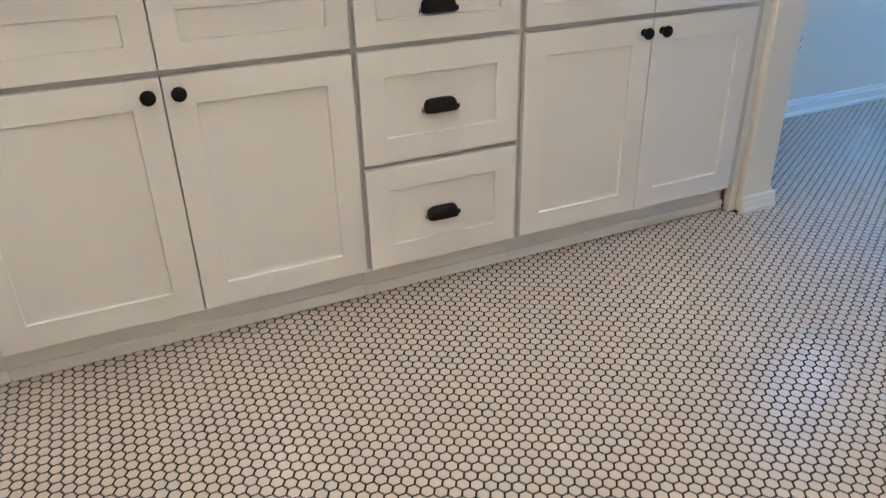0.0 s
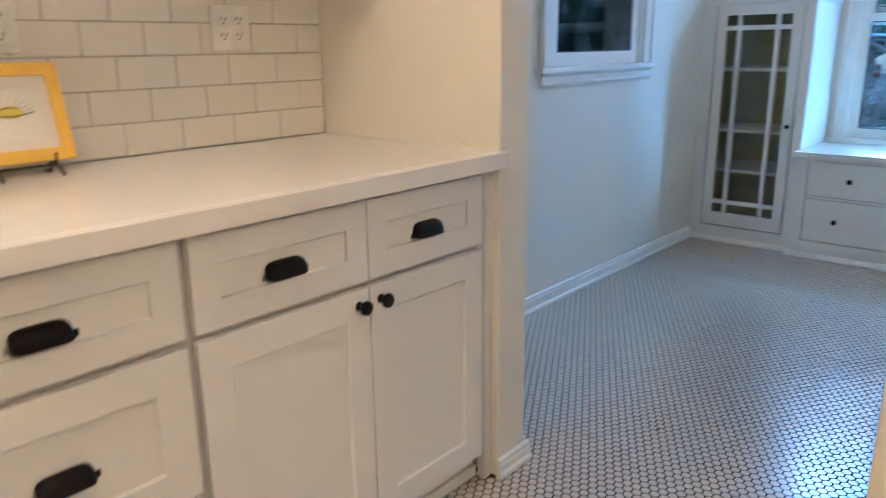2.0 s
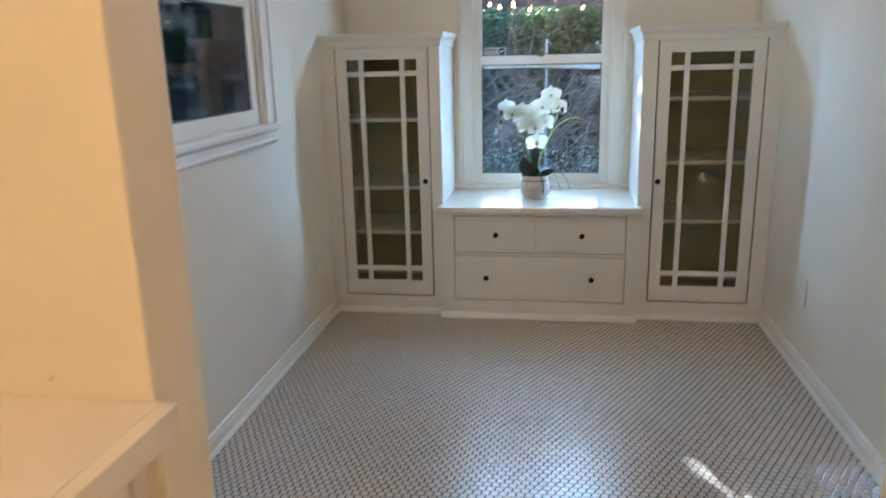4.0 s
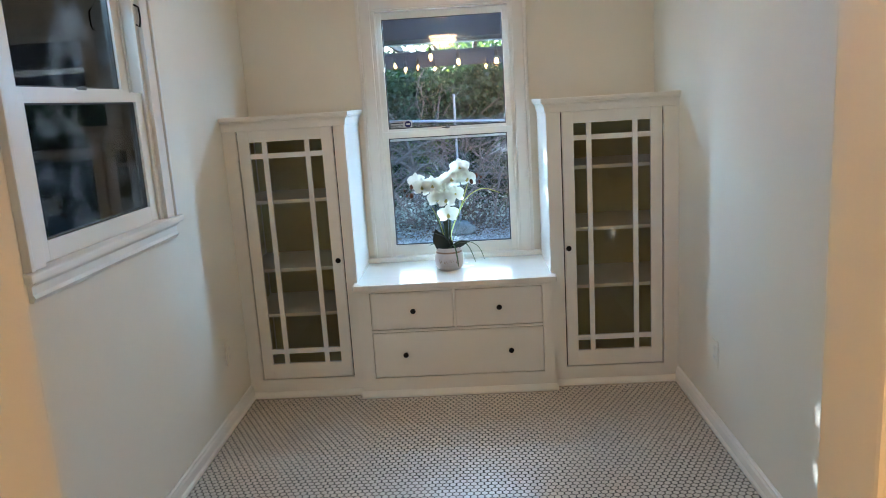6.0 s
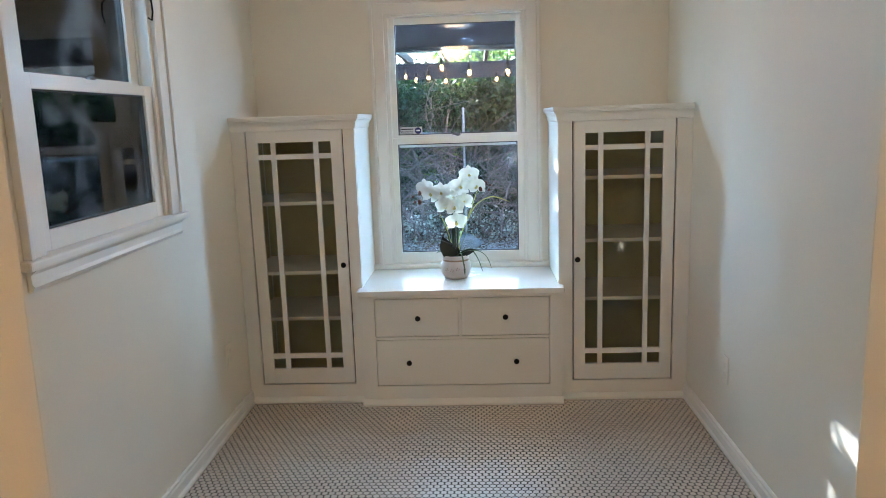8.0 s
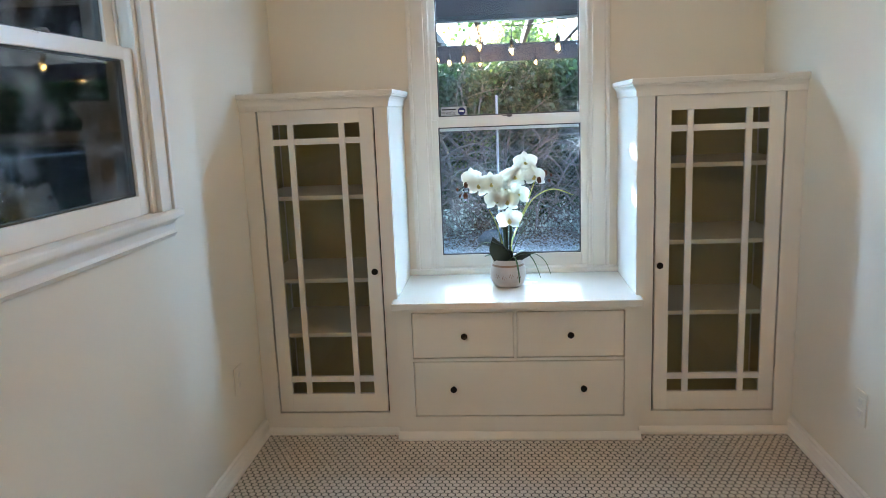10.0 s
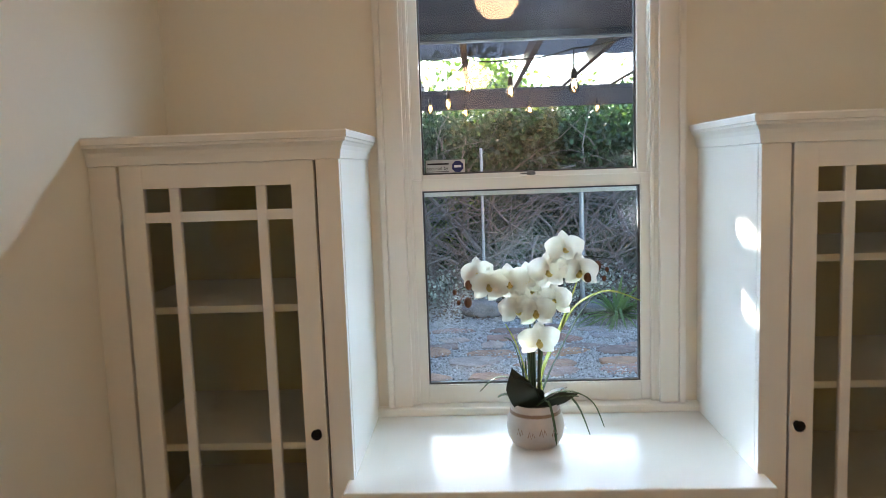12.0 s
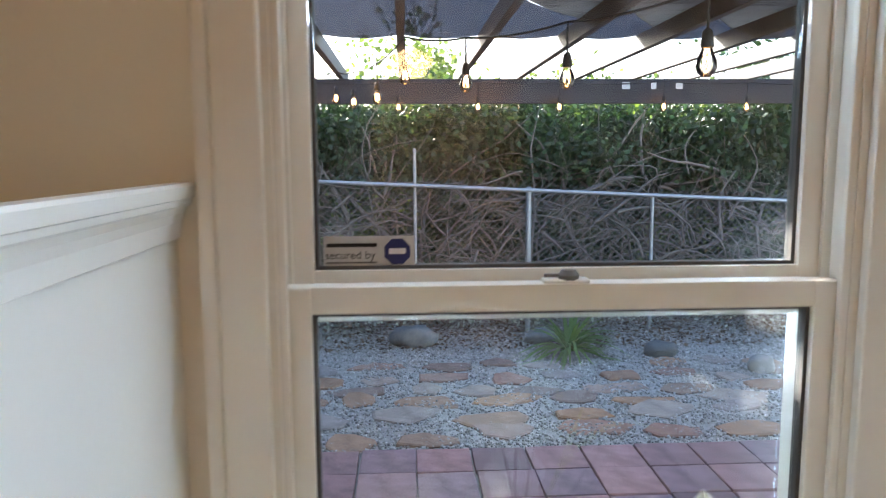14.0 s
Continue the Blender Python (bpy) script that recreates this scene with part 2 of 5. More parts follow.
# ---- the plan ----
KX0, KX1 = 0.30, 3.015          # kitchen, along x
KY0, KY1 = -1.20, 2.90          # kitchen, along y
NX0, NX1 = 3.138, 6.385         # breakfast nook
NY0, NY1 = 0.735, 2.930
CEIL = 2.45
DOOR0, DOOR1, HEAD = 1.352, 2.237, 2.10
OUT = 0.15                      # thickness of the outer walls

# floor sheet below the tiles
setting("floor", boxed(KX0 - 0.1, NX1, KY0 - 0.1, NY1 + 0.02, -0.12, -0.0008), GROUT, "hexagon mosaic floor with dark grout", "floor")
setting("ceiling", boxed(KX0 - 0.1, NX1 + OUT, KY0 - 0.1, NY1 + OUT, CEIL, CEIL + 0.1), CEILING, "smooth white painted ceiling", "ceiling")

# dividing wall with its open doorway
bm = bmesh.new()
box(bm, KX1, NX0, KY0, DOOR0, 0, CEIL, 0.006)
box(bm, KX1, NX0, DOOR1, NY1 + OUT, 0, CEIL, 0.006)
box(bm, KX1 + 0.001, NX0 - 0.001, DOOR0 - 0.001, DOOR1 + 0.001, HEAD, CEIL)
setting("wall_divider", bm, WALL, "cream plaster wall with an open doorway")
setting("wall_kitchen_back", boxed(KX0 - 0.1, KX1, KY1 + 0.012, KY1 + 0.012 + OUT, 0, CEIL), WALL, "cream painted kitchen wall behind the counter")
setting("wall_kitchen_west", boxed(KX0 - 0.1, KX0, KY0, KY1 + 0.012, 0, CEIL), WALL, "plain cream kitchen wall")
setting("wall_kitchen_south", boxed(KX0 - 0.1, KX1, KY0 - 0.1, KY0, 0, CEIL), WALL, "plain cream kitchen wall")
setting("wall_nook_south", boxed(NX0, NX1, NY0 - 0.12, NY0, 0, CEIL), WALL, "cream painted breakfast nook wall with outlet")


def pierced(x0, x1, y0, y1, along, a, b, z0, z1):
    """One solid wall with a rectangular hole from a to b along x or y, z0 to z1 high."""
    bm = bmesh.new()
    us = (x0, a, b, x1) if along == 'x' else (y0, a, b, y1)
    zs = (-0.45, z0, z1, CEIL)
    near, far = (y0, y1) if along == 'x' else (x0, x1)

    def grid(d):
        return [[bm.verts.new((u, d, z) if along == 'x' else (d, u, z)) for z in zs] for u in us]

    p, q = grid(near), grid(far)
    for i in range(3):
        for k in range(3):
            if (i, k) != (1, 1):
                for g in (p, q):
                    bm.faces.new((g[i][k], g[i + 1][k], g[i + 1][k + 1], g[i][k + 1]))
    rim = [(i, 0) for i in range(4)] + [(3, k) for k in range(1, 4)] + [(i, 3) for i in (2, 1, 0)] + [(0, k) for k in (2, 1)]
    for loop in (rim, [(1, 1), (2, 1), (2, 2), (1, 2)]):
        for (i, k), (m, n) in zip(loop, loop[1:] + loop[:1]):
            bm.faces.new((p[i][k], p[m][n], q[m][n], q[i][k]))
    return bm


# openings: main window (wall at NX1), side window (wall at NY1)
W1 = dict(mid=1.850, half=0.385, z0=0.585, z1=1.960)
W2 = dict(mid=4.707, half=0.430, z0=1.050, z1=1.985)
setting("wall_nook_east", pierced(NX1, NX1 + OUT, NY0 - 0.12, NY1 + OUT, 'y', W1["mid"] - W1["half"], W1["mid"] + W1["half"], W1["z0"], W1["z1"]), WALL, "cream painted wall around the garden window")
setting("wall_nook_north", pierced(NX0, NX1, NY1, NY1 + OUT, 'x', W2["mid"] - W2["half"], W2["mid"] + W2["half"], W2["z0"], W2["z1"]), WALL, "cream painted wall with a small sash window")


# ---- windows ----
def sash_window(name, label, m, half, z0, z1, rail, glass_half, low_glass, top_glass, stool_half, case, stool_z, apron_z, sticker=False, horn=0.04):
    """A double-hung window. Local x runs along the wall, y outwards, z up; the wall's inner face is y = 0."""
    win = tagged(new(name), label, "window", kind="structure")
    win.matrix_basis = m
    ci = half - 0.012
    co = ci + case
    top_in = z1 - 0.012
    # casing, with a raised back band
    for s, nm in ((-1, "casing"), (1, "casing")):
        bm = bmesh.new()
        a, b = sorted((s * ci, s * (co - 0.018)))
        box(bm, a, b, -0.017, 0.0, stool_z, top_in + case, 0.003)
        a, b = sorted((s * (co - 0.018), s * co))
        box(bm, a, b, -0.026, 0.0, stool_z, top_in + case, 0.004)
        part(nm, bm, TRIM, win)
    bm = bmesh.new()
    box(bm, -ci, ci, -0.0165, 0.0, top_in, top_in + case - 0.018, 0.003)
    box(bm, -co + 0.018, co - 0.018, -0.026, 0.0, top_in + case - 0.018, top_in + case, 0.004)
    part("casing_head", bm, TRIM, win)
    # stool and apron
    part("window_sill", boxed(-stool_half, stool_half, -horn - 0.012, 0.055, stool_z - 0.026, stool_z, bevel=0.007), TRIM, win)
    if apron_z < stool_z - 0.03:
        bm = bmesh.new()
        prof = [(0, apron_z), (-0.012, apron_z), (-0.020, apron_z + 0.012), (-0.013, apron_z + 0.022), (-0.013, stool_z - 0.040), (-0.030, stool_z - 0.0265), (0, stool_z - 0.0265)]
        extrude_profile(bm, prof, -stool_half + 0.03, stool_half - 0.03, lambda s, o, u: Vector((s, o, u)))
        part("apron", bm, TRIM, win)
    # jamb boards and the stops that guide the sashes
    for s in (-1, 1):
        bm = bmesh.new()
        a, b = sorted((s * (half - 0.022), s * half))
        box(bm, a, b, 0.0, OUT, stool_z, z1)
        a, b = sorted((s * (half - 0.034), s * (half - 0.022)))
        box(bm, a, b, 0.0, 0.012, stool_z, z1, 0.003)
        box(bm, a, b, 0.049, 0.056, rail - 0.002, z1)
        box(bm, a, b, 0.094, 0.110, stool_z, z1)
        part("jamb", bm, TRIM, win)
    part("head_jamb", boxed(-half + 0.022, half - 0.022, 0.0, OUT, z1 - 0.02, z1), TRIM, win)
    part("outer_sill", boxed(-half, half, 0.056, OUT + 0.05, stool_z - 0.06, stool_z - 0.012, bevel=0.006), TRIM, win)
    so = half - 0.0258
    g = glass_half

    def sash(nm, y0, z_lo, z_hi, g_lo, g_hi):
        bm = bmesh.new()
        y1 = y0 + 0.034
        box(bm, -so, -g, y0, y1, z_lo, z_hi, 0.003)
        box(bm, g, so, y0, y1, z_lo, z_hi, 0.003)
        box(bm, -g, g, y0 + 0.0006, y1 - 0.0006, z_lo, g_lo)
        box(bm, -g, g, y0 + 0.0006, y1 - 0.0006, g_hi, z_hi)
        ob = part(nm, bm, TRIM, win)
        bead = bmesh.new()
        for s in (-1, 1):
            a, b = sorted((s * (g - 0.005), s * g))
            box(bead, a, b, y0 + 0.010, y1 - 0.006, g_lo, g_hi)
        box(bead, -g + 0.005, g - 0.005, y0 + 0.010, y1 - 0.006, g_lo, g_lo + 0.005)
        box(bead, -g + 0.005, g - 0.005, y0 + 0.010, y1 - 0.006, g_hi - 0.005, g_hi)
        part("glazing_bead", bead, BEAD, ob, "dark weathered putty bead")
        pane = part("pane", boxed(-g + 0.003, g - 0.003, y0 + 0.016, y0 + 0.019, g_lo + 0.003, g_hi - 0.003), PANE, ob)
        pane.visible_shadow = False
        return ob

    sash("lower_sash", 0.013, stool_z + 0.001, rail, low_glass, rail - 0.034)
    sash("upper_sash", 0.058, rail - 0.053, z1 - 0.021, rail + 0.014, top_glass)
    # sash lock on the meeting rail
    lock = bmesh.new()
    lathe(lock, [(0.013, 0), (0.014, 0.006), (0.009, 0.013), (0.0, 0.014)], (0.004, 0.028, rail + 0.004), 16)
    box(lock, -0.028, 0.004, 0.024, 0.031, rail + 0.007, rail + 0.012, 0.002)
    part("lock_plate", boxed(-0.030, 0.030, 0.016, 0.040, rail, rail + 0.005, bevel=0.002), TRIM, win, "painted lock plate")
    part("sash_lock", lock, LOCK, win, "worn painted sash lock", True)
    return win


window_1 = sash_window("window_1", "white painted double-hung garden window with an alarm sticker", Matrix.Translation((NX1, W1["mid"], 0)) @ pose(0, 0, 0, 0, 0, -90),
                       W1["half"], W1["z0"], W1["z1"], 1.306, 0.324, 0.674, 1.904, 0.49, 0.075, 0.615, 0.60, True, 0.02)
window_2 = sash_window("window_2", "small white painted sash window with a moulded sill", Matrix.Translation((W2["mid"], NY1, 0)),
                       W2["half"], W2["z0"], W2["z1"], 1.556, 0.345, 1.135, 1.925, 0.527, 0.085, 1.076, 0.992, False, 0.026)

part("hook", tube(bmesh.new(), [(0.405, -0.002, 1.80), (0.405, -0.014, 1.79), (0.405, -0.020, 1.82), (0.405, -0.018, 1.86), (0.405, -0.002, 1.87)], 0.0035, 8), BLACK, window_2, "small black iron hook", True)

# ---- baseboards ----
def baseboard(name, a, b, to_world, label="white painted wooden baseboard", h=0.074):
    prof = [(0, 0), (0.020, 0), (0.020, 0.012), (0.014, 0.020), (0.014, h - 0.022), (0.010, h - 0.014), (0.010, h - 0.006), (0.004, h), (0, h)]
    bm = bmesh.new()
    extrude_profile(bm, prof, a, b, to_world)
    return setting(name, bm, TRIM, label, "baseboard")


baseboard("baseboard", NX0, 5.905, lambda s, o, u: Vector((s, NY1 - o, u)))
baseboard("baseboard", NX0, 5.905, lambda s, o, u: Vector((s, NY0 + o, u)))
baseboard("baseboard", DOOR1, NY1, lambda s, o, u: Vector((NX0 + o, s, u)))
baseboard("baseboard", NY0, DOOR0, lambda s, o, u: Vector((NX0 + o, s, u)))
baseboard("baseboard", KX1 - 0.004, NX0 + 0.018, lambda s, o, u: Vector((s, DOOR1 - o, u)), h=0.058)
baseboard("baseboard", KX1 - 0.018, NX0 + 0.018, lambda s, o, u: Vector((s, DOOR0 + o, u)), h=0.058)
baseboard("baseboard", KY0, DOOR0, lambda s, o, u: Vector((KX1 - o, s, u)))


# ---- knobs and pulls ----
def knob_mesh(r=0.016, out=0.026):
    bm = bmesh.new()
    lathe(bm, [(r * 0.62, 0), (r * 0.62, 0.003), (r * 0.42, 0.006), (r * 0.40, out * 0.45), (r * 0.85, out * 0.60), (r, out * 0.74), (r * 0.93, out * 0.90), (r * 0.6, out), (0.001, out * 1.03)], n=20)
    return mesh_of("knob", bm, BLACK, True)


def pull_mesh(w=0.102, h=0.033, d=0.025):
    """A bin-cup pull: a hollow hood, open below, with two ears."""
    bm = bmesh.new()
    nu, nv = 20, 8
    grid = []
    for shell in (1.0, 0.88):
        rows = []
        for j in range(nv + 1):
            v = j / nv * math.pi / 2
            row = []
            for i in range(nu + 1):
                u = math.pi * i / nu
                cx = math.copysign(abs(math.cos(u)) ** 0.45, math.cos(u))
                sy = max(0.0, math.sin(u)) ** 0.42
                row.append(bm.verts.new((w / 2 * 0.86 * shell * cx, -d * shell * sy * math.sin(v) ** 0.8 - 0.001, h * shell * sy * math.cos(v) ** 0.7)))
            rows.append(row)
        for a, b in zip(rows, rows[1:]):
            for i in range(nu):
                bm.faces.new((a[i], a[i + 1], b[i + 1], b[i]))
        grid.append(rows)
    for i in range(nu):
        bm.faces.new((grid[0][-1][i], grid[0][-1][i + 1], grid[1][-1][i + 1], grid[1][-1][i]))
    bmesh.ops.remove_doubles(bm, verts=bm.verts, dist=1e-5)
    for s in (-1, 1):
        box(bm, s * w * 0.40 - 0.008, s * w * 0.40 + 0.010 * s + 0.004, -0.004, 0.0, -0.002, 0.010, 0.0015)
    return mesh_of("cup_pull", bm, BLACK, True)


KNOB, PULL = knob_mesh(0.0165, 0.030), pull_mesh()
SMALL_KNOB = knob_mesh(0.0135, 0.024)


def shaker(w, h, t=0.020, stile=0.062, deep=0.008):
    """A front with a flat recessed panel. Front at y = 0, from x = 0 to w, z = 0 to h."""
    bm = boxed(0, w, 0, t, 0, h)
    front = [f for f in bm.faces if f.calc_center_median().y < 0.001]
    bmesh.ops.inset_region(bm, faces=front, thickness=stile, use_even_offset=True)
    inner = bmesh.ops.extrude_discrete_faces(bm, faces=front)["faces"]
    for v in inner[0].verts:
        v.co.y += deep
    edges = [e for e in bm.edges if len(e.link_faces) == 2 and e.calc_face_angle() > 0.5]
    bmesh.ops.bevel(bm, geom=edges, offset=0.0012, segments=1, affect='EDGES')
    return bm


FACE = 2.240


def base_cabinet(label, x0, x1, fronts):
    """fronts: (kind, x0, x1, z0, z1, knob side)."""
    cab = thing("base_cabinet", label, "kitchen cabinet", (x0, FACE, 0), "base cabinets under the counter")
    back = KY1 + 0.010 - FACE
    w = x1 - x0
    bm = bmesh.new()
    box(bm, 0, 0.018, 0.042, back, 0.10, 0.878)
    box(bm, w - 0.018, w, 0.042, back, 0.10, 0.878)
    box(bm, 0.018, w - 0.018, 0.042, back, 0.10, 0.118)
    box(bm, 0.018, w - 0.018, back - 0.012, back, 0.118, 0.878)
    part("body", bm, FRAME_GREY, cab)
    bm = bmesh.new()
    box(bm, 0, 0.035, 0.021, 0.041, 0.10, 0.878)
    box(bm, w - 0.035, w, 0.021, 0.041, 0.10, 0.878)
    for a, b in ((0.10, 0.140), (0.655, 0.705), (0.845, 0.878)):
        box(bm, 0.035, w - 0.035, 0.0215, 0.0405, a, b)
    if w > 0.6:
        mid = fronts[1][1] - 0.004 - x0
        box(bm, mid - 0.030, mid + 0.030, 0.0220, 0.0400, 0.10, 0.878)
    elif len(fronts) == 3:
        box(bm, 0.035, w - 0.035, 0.0215, 0.0405, 0.372, 0.412)
    part("face_frame", bm, FRAME_GREY, cab, "grey-white face frame")
    part("toe_kick", boxed(0, w, 0.062, 0.078, 0.0, 0.099), CABINET, cab)
    part("shoe_strip", boxed(0, w, 0.050, 0.0615, 0.0, 0.032, bevel=0.003), CABINET, cab)
    for kind, a, b, z0, z1, side in fronts:
        nm = "door" if kind == "door" else "drawer_front"
        f = part(nm, shaker(b - a, z1 - z0, stile=0.055 if z1 - z0 < 0.2 else 0.064), CABINET, cab, move=Matrix.Translation((a - x0, 0, z0)))
        if kind == "door":
            kx = (b - 0.030 if side > 0 else a + 0.030) - x0
            shared("knob", KNOB, f, pose(kx, 0, z1 - 0.034, 90))
        elif kind == "drawer":
            shared("cup_pull", PULL, f, pose((a + b) / 2 - 0.006 - x0, 0.008, (z0 + z1) / 2 - 0.024))
    return cab


ZD0, ZD1, ZT0, ZT1 = 0.102, 0.680, 0.695, 0.868
base_cabinet("white shaker sink cabinet with two doors and false fronts", 0.811, 1.696,
             [("door", 0.820, 1.2655, ZD0, ZD1, 1), ("door", 1.2685, 1.690, ZD0, ZD1, -1), ("blank", 0.820, 1.2655, ZT0, ZT1, 0), ("blank", 1.2685, 1.690, ZT0, ZT1, 0)])
base_cabinet("white shaker cabinet with three drawers and black cup pulls", 1.697, 2.146,
             [("drawer", 1.704, 2.138, ZT0, ZT1, 0), ("drawer", 1.704, 2.138, 0.400, ZD1, 0), ("drawer", 1.704, 2.138, ZD0, 0.385, 0)])
base_cabinet("white shaker cabinet with two drawers over two doors", 2.147, 2.985,
             [("door", 2.157, 2.5600, ZD0, ZD1, 1), ("door", 2.5630, 2.946, ZD0, ZD1, -1), ("drawer", 2.157, 2.5600, ZT0, ZT1, 0), ("drawer", 2.5630, 2.946, ZT0, ZT1, 0)])
base_cabinet("white shaker base cabinet with one door and drawer", 0.302, 0.810,
             [("door", 0.340, 0.805, ZD0, ZD1, 1), ("drawer", 0.340, 0.805, ZT0, ZT1, 0)])
tagged(new("trim", mesh_of("trim", boxed(2.9855, KX1 - 0.001, FACE + 0.020, FACE + 0.045, 0.0, 0.878), CABINET)), "white filler strip beside the cabinet", "trim", kind="structure")

# ---- countertop with the undermount sink ----
SX0, SX1, SY0, SY1 = 0.97, 1.57, 2.36, 2.76
counter = thing("countertop", "white quartz countertop with square front edge", "countertop", (0, 0, 0.88))
bm = bmesh.new()
box(bm, KX0 + 0.001, SX0, 2.2275, KY1 + 0.001, 0, 0.04, 0.002)
box(bm, SX1, KX1 - 0.002, 2.2275, KY1 + 0.001, 0, 0.04, 0.002)
box(bm, SX0, SX1, 2.2275, SY0, 0, 0.0398)
box(bm, SX0, SX1, SY1, KY1 + 0.001, 0, 0.0398)
part("slab", bm, QUARTZ, counter)
part("front_edge", boxed(KX0 + 0.001, KX1 - 0.002, 2.205, 2.2272, 0, 0.04, bevel=0.002), QUARTZ, counter)
sink = thing("kitchen_sink", "white undermount kitchen sink below the counter", "sink", (0, 0, 0.88))
bm = bmesh.new()
a0, a1, b0, b1 = SX0 + 0.004, SX1 - 0.004, SY0 + 0.004, SY1 - 0.004
for x0, x1, y0, y1, z0, z1 in ((a0 - 0.02, a0, b0 - 0.02, b1 + 0.02, -0.2, -0.001), (a1, a1 + 0.02, b0 - 0.02, b1 + 0.02, -0.2, -0.001),
                               (a0, a1, b0 - 0.02, b0, -0.2, -0.0015), (a0, a1, b1, b1 + 0.02, -0.2, -0.0015), (a0 - 0.02, a1 + 0.02, b0 - 0.02, b1 + 0.02, -0.22, -0.2)):
    box(bm, x0, x1, y0, y1, z0, z1, 0.002)
part("basin", bm, QUARTZ, sink)
part("drain", lathe(bmesh.new(), [(0.045, 0), (0.045, 0.004), (0.035, 0.005), (0.03, 0.002), (0.001, 0.001)], ((SX0 + SX1) / 2, (SY0 + SY1) / 2, -0.199)), CHROME, sink, "steel drain", True)

# upper cabinet, which shades the end wall
upper = thing("upper_cabinet", "white upper kitchen cabinet above the counter", "kitchen cabinet", (1.70, 2.575, 1.40))
part("body", boxed(0, 1.312, 0.021, 0.325, 0, 0.95, bevel=0.002), CABINET, upper)
for k in range(3):
    part("door", shaker(0.43, 0.94), CABINET, upper, move=Matrix.Translation((0.004 + k * 0.436, 0, 0.005)))


# ---- built-in dresser and cupboards of the nook ----
CF = 5.905                      # face of the cupboards
DF = 5.852                      # face of the dresser


def built_in_cupboard(label, y_wall, y_niche, y0, y1, knob_y, shelves):
    """A glazed cupboard between a side wall and the window niche; door from y0 to y1."""
    cup = thing("built_in_cupboard", label, "cupboard", (CF, min(y_wall, y_niche), 0), "glazed cupboards beside the window")
    lo, hi = min(y_wall, y_niche), max(y_wall, y_niche)
    w = hi - lo
    back = NX1 - CF - 0.001
    a, b = y0 - lo, y1 - lo
    niche_hi = y_niche > y_wall
    zb, zt, top = 0.095, 1.380, 1.405
    bm = bmesh.new()
    box(bm, 0, 0.020, 0.001, a, 0, top)
    box(bm, 0, 0.020, b, w - 0.001, 0, top)
    box(bm, 0.0004, 0.0196, a, b, 0, zb)
    box(bm, 0.0004, 0.0196, a, b, zt, top)
    part("face_frame", bm, TRIM, cup)
    s0, s1 = (w - 0.020, w) if niche_hi else (0.0, 0.020)
    part("niche_side", boxed(0.0205, back, s0, s1, 0, top), TRIM, cup, "white painted side panel of the niche")
    bm = bmesh.new()
    box(bm, 0.0205, back, 0.0205, w - 0.0205, 0.060, 0.080)
    box(bm, 0.0205, back, 0.0205, w - 0.0205, top - 0.015, top)
    box(bm, back - 0.01, back, 0.0205, w - 0.0205, 0.080, top - 0.015)
    q0, q1 = (0.002, 0.014) if niche_hi else (w - 0.014, w - 0.002)
    box(bm, 0.0205, back - 0.01, q0, q1, 0.080, top - 0.015)
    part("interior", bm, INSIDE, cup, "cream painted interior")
    part("top_board", boxed(0.0, back, 0.001, w - 0.001, top + 0.0005, top + 0.012), TRIM, cup)
    for z in shelves:
        part("shelf", boxed(0.028, back - 0.012, 0.0215, w - 0.0215, z - 0.018, z, bevel=0.002), TRIM, cup)
    # crown moulding along the front and round the niche corner
    prof = [(0, top - 0.034), (0.007, top - 0.032), (0.009, top - 0.022), (0.011, top - 0.012), (0.016, top - 0.002), (0.024, top + 0.006), (0.030, top + 0.009), (0.030, top + 0.015), (0.036, top + 0.017), (0.037, top + 0.030), (0.034, top + 0.034), (0, top + 0.034)]
    prof = [(o * 0.68, u) for o, u in prof]
    bm = bmesh.new()
    if niche_hi:
        extrude_profile(bm, prof, 0.001, w, lambda s, o, u: Vector((-o, s + (o if s == w else 0), u)))
        extrude_profile(bm, prof, 0.0, back - 0.002, lambda s, o, u: Vector((s - (o if s == 0 else 0), w + o, u)))
    else:
        extrude_profile(bm, prof, 0.0, w - 0.001, lambda s, o, u: Vector((-o, s - (o if s == 0 else 0), u)))
        extrude_profile(bm, prof, 0.0, back - 0.002, lambda s, o, u: Vector((s - (o if s == 0 else 0), -o, u)))
    part("crown", bm, TRIM, cup)
    bm = bmesh.new()
    extrude_profile(bm, [(0, 0), (0.014, 0), (0.014, 0.010), (0.009, 0.020), (0.003, 0.030), (0, 0.030)], 0.016, w - 0.016, lambda s, o, u: Vector((-o, s, u)))
    part("base_moulding", bm, TRIM, cup)
    # strips added behind the door's edges so that its gaps read dark
    bm = bmesh.new()
    for y in (a - 0.003, b - 0.022):
        box(bm, 0.0212, 0.0270, y, y + 0.025, zb - 0.003, zt + 0.003)
    for z in (zb - 0.003, zt - 0.022):
        box(bm, 0.0214, 0.0268, a + 0.0225, b - 0.0225, z, z + 0.025)
    part("gap_strip", bm, GAP_DARK, cup, "dark strip added for the grime and shade of the door gap")
    # the glazed door
    g = 0.0065
    da, db, dz0, dz1 = a + g, b - g, zb + g, zt - g
    st, rt, rb = 0.055, 0.058, 0.078
    bm = bmesh.new()
    box(bm, 0.001, 0.021, da, da + st, dz0, dz1, 0.0015)
    box(bm, 0.001, 0.021, db - st, db, dz0, dz1, 0.0015)
    box(bm, 0.0013, 0.0207, da + st, db - st, dz0, dz0 + rb)
    box(bm, 0.0013, 0.0207, da + st, db - st, dz1 - rt, dz1)
    door = part("door", bm, TRIM, cup)
